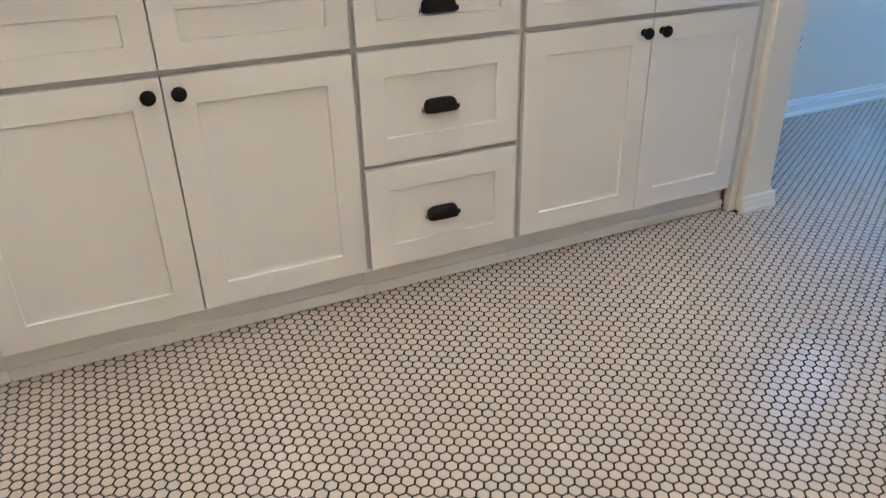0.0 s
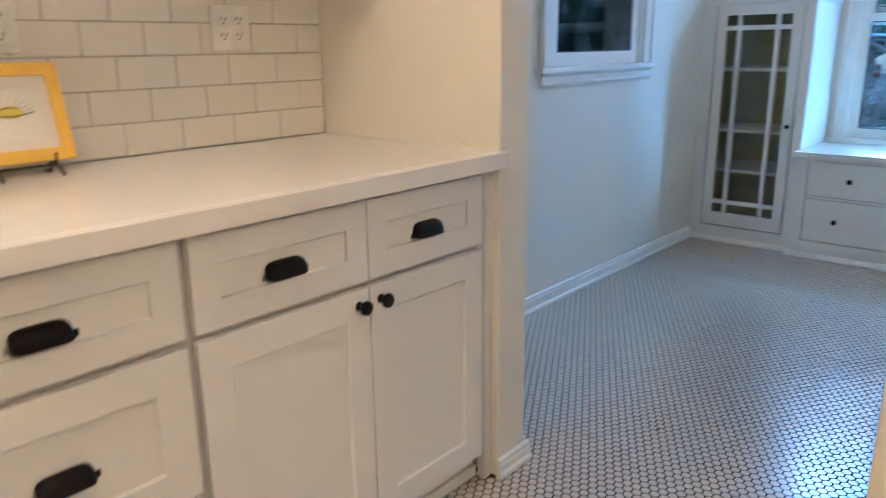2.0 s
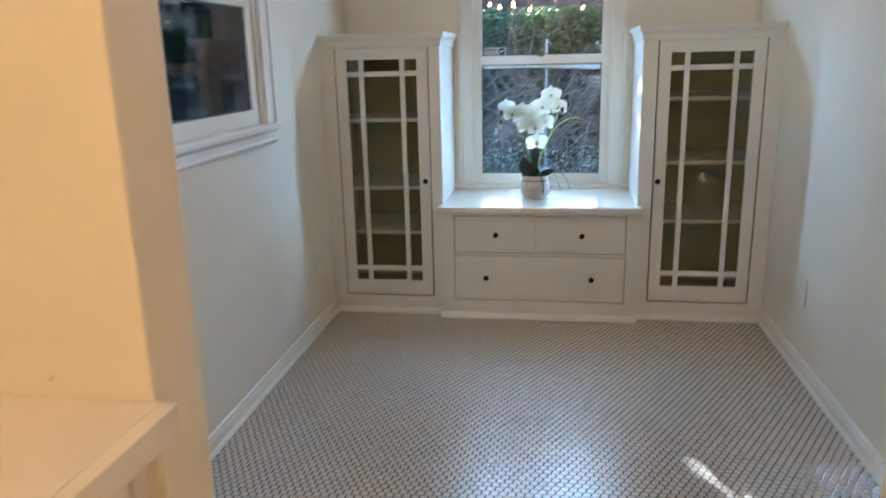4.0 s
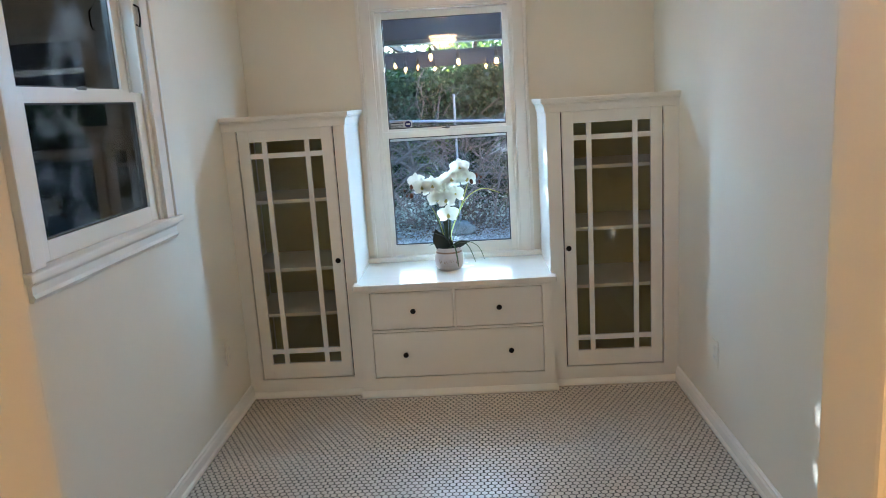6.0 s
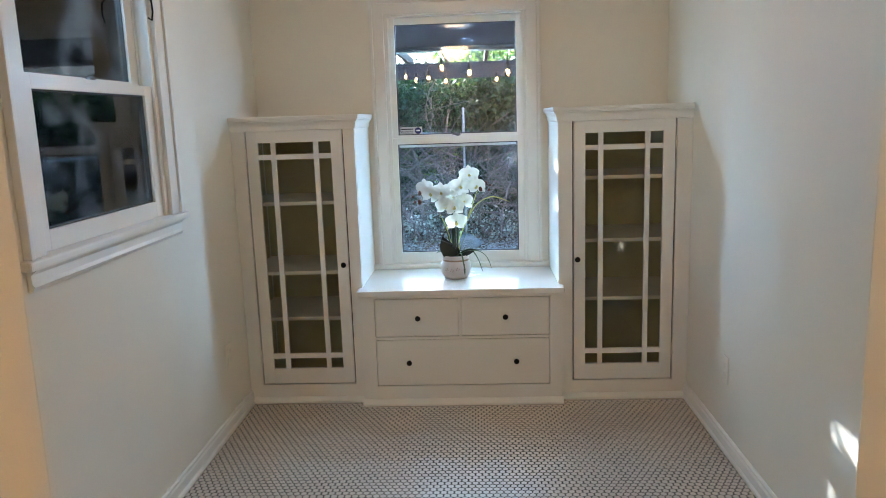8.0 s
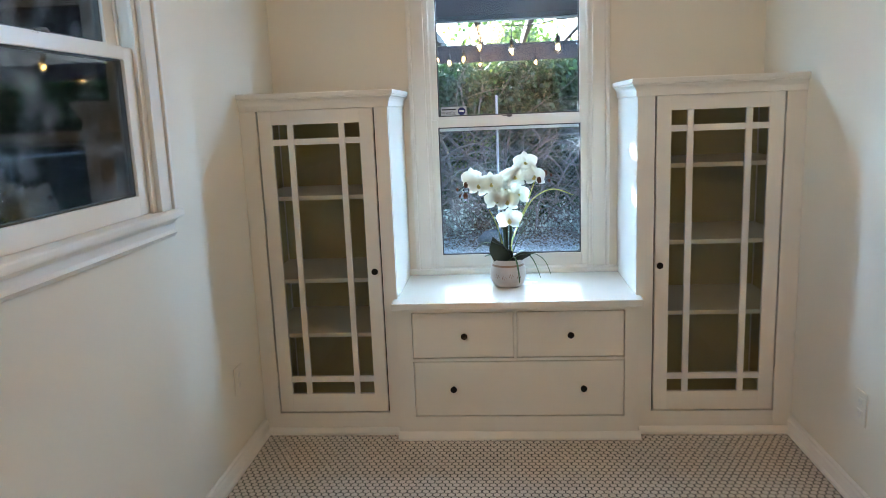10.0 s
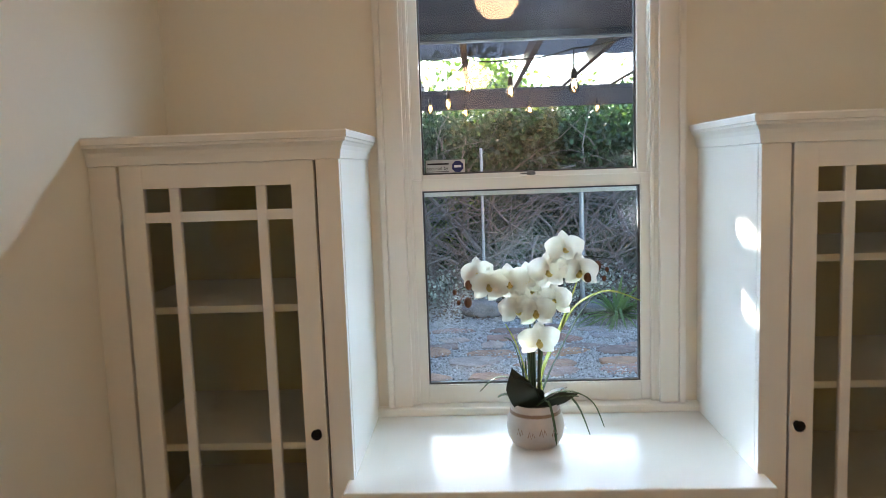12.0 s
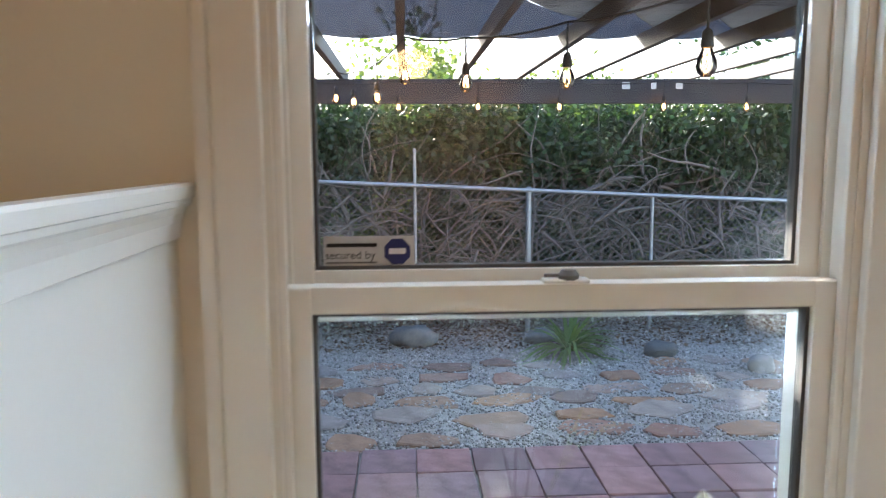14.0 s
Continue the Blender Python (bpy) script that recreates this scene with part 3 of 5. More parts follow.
    ga, gb, gz0, gz1 = da + st, db - st, dz0 + rb, dz1 - rt
    mw = 0.024
    ys = [ga + 0.061, gb - 0.061 - mw]
    zs = [gz0 + 0.054, gz1 - 0.057 - mw]
    for y in ys:
        part("muntin", boxed(0.003, 0.019, y, y + mw, gz0, gz1, bevel=0.002), TRIM, door)
    for z in zs:
        for c0, c1 in ((ga, ys[0]), (ys[0] + mw, ys[1]), (ys[1] + mw, gb)):
            part("muntin", boxed(0.0034, 0.0186, c0, c1, z, z + mw), TRIM, door)
    for c0, c1 in ((ga, ys[0]), (ys[0] + mw, ys[1]), (ys[1] + mw, gb)):
        for r0, r1 in ((gz0, zs[0]), (zs[0] + mw, zs[1]), (zs[1] + mw, gz1)):
            p = part("pane", boxed(0.010, 0.013, c0, c1, r0, r1), CUP_GLASS, door)
            p.visible_shadow = False
    shared("knob", SMALL_KNOB, door, Matrix.Translation((0.001, knob_y - lo, 0.712)) @ pose(0, 0, 0, 0, -90, 0))
    hy = da - 0.004 if abs(knob_y - lo - da) > abs(knob_y - lo - db) else db + 0.004
    for z in (dz0 + 0.12, dz1 - 0.14):
        hb = bmesh.new()
        lathe(hb, [(0.004, 0), (0.004, 0.055), (0.002, 0.060)], (-0.002, hy, z), 10)
        part("hinge", hb, TRIM, door, "painted-over butt hinge", True)
    return cup


built_in_cupboard("white built-in cupboard with nine-pane glazed door and shelves", NY1, 2.330, 2.385, 2.862, 2.414, (1.026, 0.678, 0.442))
built_in_cupboard("white built-in cupboard with nine-pane glazed door, shelves set higher", NY0, 1.363, 0.808, 1.296, 1.273, (1.111, 0.806, 0.515))

dresser = thing("built_in_dresser", "white built-in dresser with three drawers under the window", "dresser", (DF, 1.361, 0))
w = 2.330 - 1.361
part("side_panel", boxed(0.0, NX1 - DF - 0.002, -0.002, 0.02, 0, 0.558), TRIM, dresser)
part("side_panel", boxed(0.0, NX1 - DF - 0.002, w - 0.022, w, 0, 0.558), TRIM, dresser)
bm = bmesh.new()
box(bm, 0.0003, 0.02, 0.02, w - 0.022, 0, 0.098)
box(bm, 0.0003, 0.02, 0.02, w - 0.022, 0.545, 0.558)
box(bm, 0.0003, 0.02, 0.02, 0.052, 0.098, 0.545)
box(bm, 0.0003, 0.02, w - 0.062, w - 0.022, 0.098, 0.545)
box(bm, 0.0006, 0.02, 0.052, w - 0.062, 0.338, 0.350)
box(bm, 0.0006, 0.02, 0.483, 0.493, 0.350, 0.545)
part("dust_panel", boxed(0.022, 0.030, 0.02, w - 0.022, 0.09, 0.55), TRIM, dresser)
part("front_frame", bm, TRIM, dresser)
part("top", boxed(-0.022, NX1 - DF - 0.001, -0.018, w + 0.016, 0.560, 0.590, bevel=0.005), ENAMEL, dresser)
bm = bmesh.new()
extrude_profile(bm, [(0, 0), (0.016, 0), (0.016, 0.008), (0.010, 0.020), (0.003, 0.032), (0, 0.032)], -0.014, w + 0.014, lambda s, o, u: Vector((-o, s, u)))
part("base_moulding", bm, TRIM, dresser)
for a, b, z0, z1, ks in ((0.494, w - 0.063, 0.352, 0.543, (2.055,)), (0.053, 0.482, 0.352, 0.543, (1.628,)), (0.053, w - 0.063, 0.100, 0.336, (2.105, 1.577))):
    d = part("drawer", boxed(0.003, 0.021, a + 0.0015, b - 0.0015, z0 + 0.0015, z1 - 0.0015, bevel=0.003), TRIM, dresser)
    for ky in ks:
        shared("knob", SMALL_KNOB, d, Matrix.Translation((0.003, ky - 1.361, 0.447 if z0 > 0.3 else 0.221)) @ pose(0, 0, 0, 0, -90, 0))


# ---- ceiling lamps: opal schoolhouse globes ----
def schoolhouse_lamp(x, y, drop, opal, size=1.0):
    lamp = thing("ceiling_lamp", "lit opal schoolhouse globe ceiling lamp on a bronze fitter", "ceiling lamp", (x, y, CEIL), "schoolhouse ceiling lamps")
    part("canopy", lathe(bmesh.new(), [(0.065, 0), (0.065, -0.012), (0.05, -0.022), (0.02, -0.026)]), BLACK, lamp, "dark bronze canopy", True)
    part("stem", lathe(bmesh.new(), [(0.010, -0.02), (0.010, -drop)], n=12), BLACK, lamp, "dark bronze stem", True)
    part("fitter", lathe(bmesh.new(), [(0.02, -drop + 0.01), (0.055, -drop), (0.055, -drop - 0.03), (0.05, -drop - 0.03)]), BLACK, lamp, "dark bronze fitter", True)
    z = -drop - 0.03
    part("globe", lathe(bmesh.new(), [(0.045, z)] + [(r * size, z - d * size) for r, d in ((0.048, 0.015), (0.075, 0.028), (0.100, 0.045), (0.104, 0.07), (0.098, 0.092), (0.080, 0.102), (0.078, 0.118), (0.06, 0.134), (0.03, 0.140), (0.001, 0.141))], n=32), opal, lamp, "glowing opal glass globe", True)
    return lamp


schoolhouse_lamp(5.10, 1.885, 0.24, DIM_GLASS)
schoolhouse_lamp(1.55, 1.98, 0.12, LAMP_GLASS, 1.6)
schoolhouse_lamp(1.55, 0.15, 0.12, LAMP_GLASS, 1.6)
# ---- small things indoors ----
YELLOW = paint("yellow frame lacquer", (0.86, 0.55, 0.02), 0.30, 0.05, 90.0, 0.06)
MAT_BOARD = plain("cream mat board", (0.74, 0.69, 0.60), 0.8, 0.0, 0.05, 300.0, 0.03)
PAPER = plain("print paper", (0.76, 0.73, 0.64), 0.8, 0.0, 0.05, 300.0, 0.03)
INK = plain("green-grey ink", (0.14, 0.15, 0.08), 0.8)
LEMON = plain("yellow ink", (0.72, 0.62, 0.06), 0.8)
IRON = plain("dark brown iron", (0.05, 0.032, 0.02), 0.5, 0.5)


def outlet(label, m, gangs=1, cover=PLASTIC, dark=SLOT):
    """A wall plate with duplex receptacles; local x along the wall, -y into the room."""
    ob = thing("wall_outlet", label, "outlet")
    ob.matrix_basis = m
    w = 0.070 + 0.046 * (gangs - 1)
    part("plate", boxed(-w / 2, w / 2, -0.006, 0.0, -0.057, 0.057, bevel=0.0025), cover, ob)
    for g in range(gangs):
        gx = (g - (gangs - 1) / 2) * 0.046
        for z in (-0.020, 0.020):
            r = part("receptacle", boxed(gx - 0.017, gx + 0.017, -0.008, -0.0062, z - 0.014, z + 0.014, bevel=0.0008), cover, ob)
            for dx in (-0.0065, 0.0065):
                part("slot", boxed(gx + dx - 0.0013, gx + dx + 0.0013, -0.0088, -0.0081, z - 0.002, z + 0.008), dark, r, "dark slot")
            part("slot", boxed(gx - 0.0022, gx + 0.0022, -0.0088, -0.0081, z - 0.010, z - 0.0055), dark, r, "dark ground hole")
    return ob


outlet("white double outlet plate on the subway tile", pose(2.706, KY1 - 0.001, 1.223), 2)
outlet("white double outlet plate behind the picture", pose(2.125, KY1 - 0.001, 1.223), 2)
outlet("cream painted-over outlet plate low on the wall", pose(5.345, NY0, 0.342, 0, 0, 180), 1, WALL, FRAME_GREY)
outlet("cream painted-over outlet plate beneath the side window", pose(5.63, NY1, 0.350), 1, WALL, FRAME_GREY)
outlet("white outlet plate low on the wall near the doorway", pose(3.955, NY1, 0.333))
nail = bmesh.new()
lathe(nail, [(0.0012, 0.0), (0.0012, 0.004), (0.0028, 0.0045), (0.0028, 0.006), (0.001, 0.0065)], n=12, m=Matrix.Translation((KX1, 2.367, 0.942 + 0.004)) @ pose(0, 0, 0, 0, -90, 0))
tagged(new("nail", mesh_of("nail", nail, FRAME_GREY, True)), "small painted nail in the cream end wall", "nail")

# framed print on its easel
pic = thing("framed_print", "small yellow frame with a bird print leaning on easel", "picture")
pic.matrix_basis = pose(2.115, 2.785, 0.948, -14)
S = 0.213 / 2
bm = bmesh.new()
for s in (-1, 1):
    box(bm, s * S - (0.026 if s > 0 else 0), s * S + (0.026 if s < 0 else 0), -0.010, 0.010, 0, 0.205, 0.002)
box(bm, -S + 0.026, S - 0.026, -0.0097, 0.0097, 0, 0.026)
box(bm, -S + 0.026, S - 0.026, -0.0097, 0.0097, 0.179, 0.205)
part("frame", bm, YELLOW, pic, "bright yellow frame")
bm = bmesh.new()
a, b, c = S - 0.026, S - 0.048, 0.022
box(bm, -a, -b, -0.002, 0.006, 0.026, 0.179)
box(bm, b, a, -0.002, 0.006, 0.026, 0.179)
box(bm, -b, b, -0.002, 0.006, 0.026, 0.048)
box(bm, -b, b, -0.002, 0.006, 0.157, 0.179)
part("mat_board", bm, MAT_BOARD, pic, "cream mat board")
part("print", boxed(-b, b, 0.001, 0.006, 0.048, 0.157), PAPER, pic, "white print paper")
bm = bmesh.new()
lathe(bm, [(0.026, 0), (0.026, 0.0006), (0.001, 0.0008)], n=28, m=Matrix.Translation((0, 0.0008, 0.106)) @ pose(0, 0, 0, 90) @ Matrix.Diagonal((1, 0.5, 1, 1)))
part("sketch", bm, LEMON, pic, "yellow patch of the drawing")
bm = bmesh.new()
tube(bm, [(-0.046, 0.0, 0.092), (-0.02, 0.0, 0.098), (0.01, 0.0, 0.098), (0.045, 0.0, 0.104)], [0.0008, 0.0014, 0.0016, 0.0008], 5)
tube(bm, [(-0.046, 0.0, 0.098), (-0.030, 0.0, 0.103), (-0.018, 0.0, 0.099)], 0.0008, 5)
tube(bm, [(-0.018, 0.0, 0.113), (0.0, 0.0, 0.116), (0.02, 0.0, 0.113)], [0.0008, 0.0016, 0.0008], 5)
for k in range(9):
    ang = math.pi * (0.05 + 0.11 * k)
    tube(bm, [(0.033 * math.cos(ang), 0.0, 0.106 + 0.020 * math.sin(ang)), (0.042 * math.cos(ang), 0.0, 0.106 + 0.028 * math.sin(ang))], 0.0006, 4)
part("sketch", bm, INK, pic, "thin dark ink lines")

easel = thing("easel", "small dark iron plate easel on the counter", "easel", (2.115, 2.785, 0.920))
for s in (-1, 1):
    bm = bmesh.new()
    tube(bm, [(s * 0.058, -0.052, 0.003), (s * 0.058, -0.040, 0.012), (s * 0.058, -0.020, 0.024), (s * 0.058, 0.014, 0.026), (s * 0.050, 0.070, 0.20)], 0.0032, 8)
    tube(bm, [(s * 0.058, -0.020, 0.024), (s * 0.058, -0.022, 0.046)], 0.003, 8)
    tube(bm, [(s * 0.058, 0.014, 0.026), (s * 0.058, 0.020, 0.003), (s * 0.058, 0.050, 0.003)], 0.003, 8)
    part("leg", bm, IRON, easel, smooth=True)
part("crossbar", tube(bmesh.new(), [(-0.058, -0.020, 0.022), (0.058, -0.020, 0.022)], 0.003, 8), IRON, easel, smooth=True)

# soap bottle and jar beside the sink
AMBER = plain("amber plastic", (0.10, 0.035, 0.012), 0.2, 0.0, 0.0)
LABEL = plain("cream paper label", (0.70, 0.66, 0.58), 0.7, 0.0, 0.05)
CANDLE = plain("pale green jar", (0.42, 0.45, 0.30), 0.2, 0.0, 0.0)
bottle = thing("soap_bottle", "amber hand soap bottle with a cream label", "bottle", (1.558, 2.725, 0.920))
part("bottle", lathe(bmesh.new(), [(0.030, 0), (0.033, 0.004), (0.033, 0.125), (0.028, 0.140), (0.013, 0.150), (0.013, 0.165)], n=28), AMBER, bottle, smooth=True)
part("label", lathe(bmesh.new(), [(0.0336, 0.030), (0.0339, 0.031), (0.0339, 0.105), (0.0336, 0.106)], n=28), LABEL, bottle, "cream paper label", True)
for k, (z, hw) in enumerate(((0.090, 0.016), (0.080, 0.012), (0.055, 0.018), (0.048, 0.014))):
    part("print_line", boxed(-hw, hw, -0.0348, -0.0330, z, z + 0.003), SLOT, bottle, "dark line of small print")
part("pump", tube(bmesh.new(), [(0, 0, 0.165), (0, 0, 0.200), (-0.004, -0.010, 0.204), (-0.012, -0.036, 0.200)], [0.008, 0.005, 0.006, 0.004], 10), BLACK, bottle, "black pump", True)
jar = thing("glass_jar", "pale green glass jar with a paper label", "jar", (1.646, 2.712, 0.920))
part("jar", lathe(bmesh.new(), [(0.034, 0), (0.038, 0.004), (0.038, 0.085), (0.034, 0.095), (0.034, 0.098)], n=28), CANDLE, jar, smooth=True)
part("lid", lathe(bmesh.new(), [(0.037, 0.098), (0.037, 0.112), (0.030, 0.115)], n=28), CHROME, jar, "silver metal lid", True)
part("label", lathe(bmesh.new(), [(0.0384, 0.040), (0.0388, 0.041), (0.0388, 0.078), (0.0384, 0.079)], n=28), LABEL, jar, "cream paper label", True)

# alarm company's sticker on the upper pane
STICKER = plain("silver sticker", (0.52, 0.52, 0.50), 0.5, 0.0, 0.0)
NAVY = plain("dark blue print", (0.012, 0.020, 0.12), 0.5, 0.0, 0.0)
WHITE_INK = plain("white print", (0.75, 0.75, 0.75), 0.6, 0.0, 0.0)
sticker = thing("window_sticker", "silver alarm sticker with blue octagon on the glass", "sticker")
sticker.matrix_basis = Matrix.Translation((NX1 + 0.058 + 0.0150, 2.103, 1.343)) @ pose(0, 0, 0, 0, 0, -90)
part("backing", boxed(-0.060, 0.060, -0.0006, 0.0, -0.021, 0.021), STICKER, sticker)
oct_bm = bmesh.new()
lathe(oct_bm, [(0.0185, 0), (0.0185, 0.0005)], n=8, m=Matrix.Translation((0.037, -0.0008, 0)) @ pose(0, 0, 0, 90, 0, 0) @ pose(0, 0, 0, 0, 0, 22.5))
emblem = part("emblem", oct_bm, NAVY, sticker, "dark blue octagon emblem")
bm = bmesh.new()
box(bm, 0.026, 0.048, -0.0020, -0.0015, -0.003, 0.0045)
part("mark", bm, WHITE_INK, emblem, "white mark")


def lettering(text, size, x, z, parent):
    cu = bpy.data.curves.new("lettering", 'FONT')
    cu.body, cu.size, cu.extrude = text, size, 0.0002
    tmp = new("lettering", cu)
    me = bpy.data.meshes.new_from_object(tmp)
    bpy.data.objects.remove(tmp)
    me.materials.append(SLOT)
    return shared("lettering", me, parent, pose(x, -0.0011, z, 90))


lettering("secured by", 0.0150, -0.058, -0.009, sticker)["label"] = "dark printed words"
part("print_line", boxed(-0.056, 0.010, -0.0011, -0.0007, 0.0065, 0.0115), SLOT, sticker, "dark line of small print")
part("print_line", boxed(-0.057, 0.010, -0.0011, -0.0007, -0.0150, -0.0135), SLOT, sticker, "dark underline")

# ---- the orchid on the dresser ----
PETAL, nt, pb = material("orchid petal")
put_in(nt, pb.inputs["Base Color"], ramp(nt, noise_tex(nt, 30.0, 3), [(0.3, (0.86, 0.85, 0.77)), (0.7, (0.92, 0.92, 0.89))]))
pb.inputs["Roughness"].default_value = 0.55
tl = nt.nodes.new("ShaderNodeBsdfTranslucent")
tl.inputs[0].default_value = (0.85, 0.83, 0.70, 1)
mx = nt.nodes.new("ShaderNodeMixShader")
mx.inputs[0].default_value = 0.42
nt.links.new(pb.outputs[0], mx.inputs[1])
nt.links.new(tl.outputs[0], mx.inputs[2])
nt.links.new(mx.outputs[0], nt.nodes["Material Output"].inputs["Surface"])
LIP = plain("yellow orchid lip", (0.72, 0.60, 0.20), 0.5, 0.0, 0.1)
BUD = plain("brown bud", (0.13, 0.050, 0.016), 0.6, 0.0, 0.3)
DARK_LEAF = plain("dark orchid leaf", (0.012, 0.020, 0.010), 0.35, 0.0, 0.1, 90, 0.3)
GREEN_LEAF = plain("green blade leaf", (0.055, 0.10, 0.035), 0.45, 0.0, 0.1, 90, 0.3)
LIME_LEAF = plain("yellow-green blade leaf", (0.50, 0.55, 0.08), 0.45, 0.0, 0.1, 90, 0.2)
STEM = plain("dark green stem", (0.03, 0.045, 0.015), 0.5, 0.0, 0.2)
CERAMIC = plain("speckled ceramic", (0.53, 0.475, 0.43), 0.30, 0.0, 0.15, 120, 0.12)
RIM = plain("brown glazed rim", (0.25, 0.16, 0.10), 0.3, 0.0, 0.1)
SOIL = plain("moss and soil", (0.03, 0.028, 0.018), 0.9, 0.0, 0.8, 300)
OX, OY, OZ = 6.130, 1.870, 0.590
orchid = thing("potted_orchid", "white artificial orchid in a ceramic pot before the window", "plant", (OX, OY, OZ))
pot = part("pot", lathe(bmesh.new(), [(0.056, 0), (0.062, 0.004), (0.074, 0.025), (0.0785, 0.052), (0.075, 0.075), (0.067, 0.090), (0.0655, 0.098), (0.068, 0.112), (0.066, 0.118), (0.061, 0.112), (0.057, 0.100), (0.001, 0.099)], n=40), CERAMIC, orchid, "speckled cream ceramic pot", True)
part("rim_band", lathe(bmesh.new(), [(0.0665, 0.0880), (0.0690, 0.0890), (0.0668, 0.0970), (0.0655, 0.0975)], n=40), RIM, pot, "brown glazed band", True)
for k, (ang, z) in enumerate(((2.5, 0.045), (2.9, 0.040), (3.3, 0.047), (3.75, 0.041))):
    tube_bm = tube(bmesh.new(), [(0.0775 * math.cos(ang + d), 0.0775 * math.sin(ang + d), z + h) for d, h in ((-0.10, 0.0), (-0.04, 0.016), (0.02, -0.004), (0.08, 0.014), (0.13, 0.002))], 0.0016, 5)
    part("painted_mark", tube_bm, RIM, pot, "grey-brown brushed mark")
part("soil", lathe(bmesh.new(), [(0.0565, 0.095), (0.058, 0.104), (0.03, 0.110), (0.001, 0.112)], n=24), SOIL, orchid, "dark moss", True)


def blade(points, wide, mat, name="leaf", tip=0.15, fold=0.25, upright=False):
    """A long leaf along the points, with a folded midrib."""
    bm = bmesh.new()
    pts = [Vector(p) for p in points]
    fine = []
    for i in range(len(pts) - 1):
        p0, p1, p2, p3 = pts[max(i - 1, 0)], pts[i], pts[i + 1], pts[min(i + 2, len(pts) - 1)]
        for k in range(4):
            t = k / 4
            fine.append(0.5 * ((2 * p1) + (p2 - p0) * t + (2 * p0 - 5 * p1 + 4 * p2 - p3) * t * t + (3 * p1 - p0 - 3 * p2 + p3) * t ** 3))
    fine.append(pts[-1])
    rows = []
    n = len(fine)
    for i, p in enumerate(fine):
        d = (fine[min(i + 1, n - 1)] - fine[max(i - 1, 0)]).normalized()
        side = d.cross(Vector((0, 0, 1)))
        if upright or side.length < 0.2:
            side = d.cross(Vector((1, 0, 0)))
        side.normalize()
        up = side.cross(d)
        s = i / (n - 1)
        w = wide * (0.35 + 0.65 * math.sin(math.pi * min(1, 0.18 + 0.75 * s)) ** 0.8) * (1 if s < 1 - tip else max(0.05, (1 - s) / tip))
        rows.append([bm.verts.new(p - side * w + up * w * fold), bm.verts.new(p - up * 0.0008), bm.verts.new(p + side * w + up * w * fold),
                     bm.verts.new(p + side * w * 0.96 + up * (w * fold + 0.0012)), bm.verts.new(p + up * 0.0008), bm.verts.new(p - side * w * 0.96 + up * (w * fold + 0.0012))])
    for a, b in zip(rows, rows[1:]):
        for k in range(6):
            bm.faces.new((a[k], a[(k + 1) % 6], b[(k + 1) % 6], b[k]))
    bm.faces.new(rows[0][::-1])
    bm.faces.new(rows[-1])
    return part(name, bm, mat, orchid, smooth=True)


T = 0.105
blade([(0, -0.01, T), (-0.005, -0.025, 0.20), (0, -0.085, 0.33), (0.0, -0.13, 0.385), (-0.005, -0.20, 0.412), (-0.005, -0.283, 0.385)], 0.0105, LIME_LEAF)
blade([(0, -0.005, T), (0.0, -0.025, 0.20), (0.005, -0.08, 0.33), (0.0, -0.122, 0.45)], 0.0140, LIME_LEAF)
blade([(0.01, -0.01, T), (0.02, -0.045, 0.19), (0.02, -0.10, 0.30), (0.02, -0.155, 0.385), (0.015, -0.205, 0.43)], 0.0065, GREEN_LEAF)
blade([(-0.01, 0.01, T), (-0.02, 0.03, 0.19), (-0.02, 0.055, 0.28), (-0.03, 0.08, 0.30)], 0.0035, GREEN_LEAF)
blade([(-0.01, 0.0, T), (-0.03, -0.06, 0.15), (-0.05, -0.105, 0.12), (-0.06, -0.138, 0.04)], 0.0055, GREEN_LEAF)
blade([(-0.01, 0.01, T), (-0.02, 0.06, 0.18), (-0.03, 0.105, 0.19), (-0.03, 0.147, 0.155)], 0.0055, GREEN_LEAF)
blade([(-0.01, -0.02, T), (-0.04, -0.06, 0.14), (-0.06, -0.11, 0.145)], 0.010, GREEN_LEAF)
blade([(-0.02, 0.0, T), (-0.055, -0.03, 0.13), (-0.075, -0.045, 0.06), (-0.08, -0.048, 0.02)], 0.004, GREEN_LEAF)
blade([(0, 0.01, T), (0.01, 0.07, 0.13), (0.01, 0.10, 0.125)], 0.009, GREEN_LEAF)
blade([(0.0, -0.02, T), (0.01, -0.07, 0.135), (0.01, -0.12, 0.13), (0.01, -0.16, 0.10), (0, -0.185, 0.04)], 0.004, GREEN_LEAF)
blade([(0.0, -0.005, T), (-0.01, -0.015, 0.2), (-0.012, -0.03, 0.33), (-0.01, -0.06, 0.42)], 0.003, GREEN_LEAF)
blade([(-0.01, 0.015, T), (-0.015, 0.022, 0.18), (-0.02, 0.045, 0.27), (-0.025, 0.075, 0.335)], 0.004, LIME_LEAF)
for dy in (0.012, 0.019, 0.026):
    blade([(-0.012, dy, T), (-0.014, dy * 1.1, 0.17), (-0.014, dy * 1.3, 0.24)], 0.0028, GREEN_LEAF)
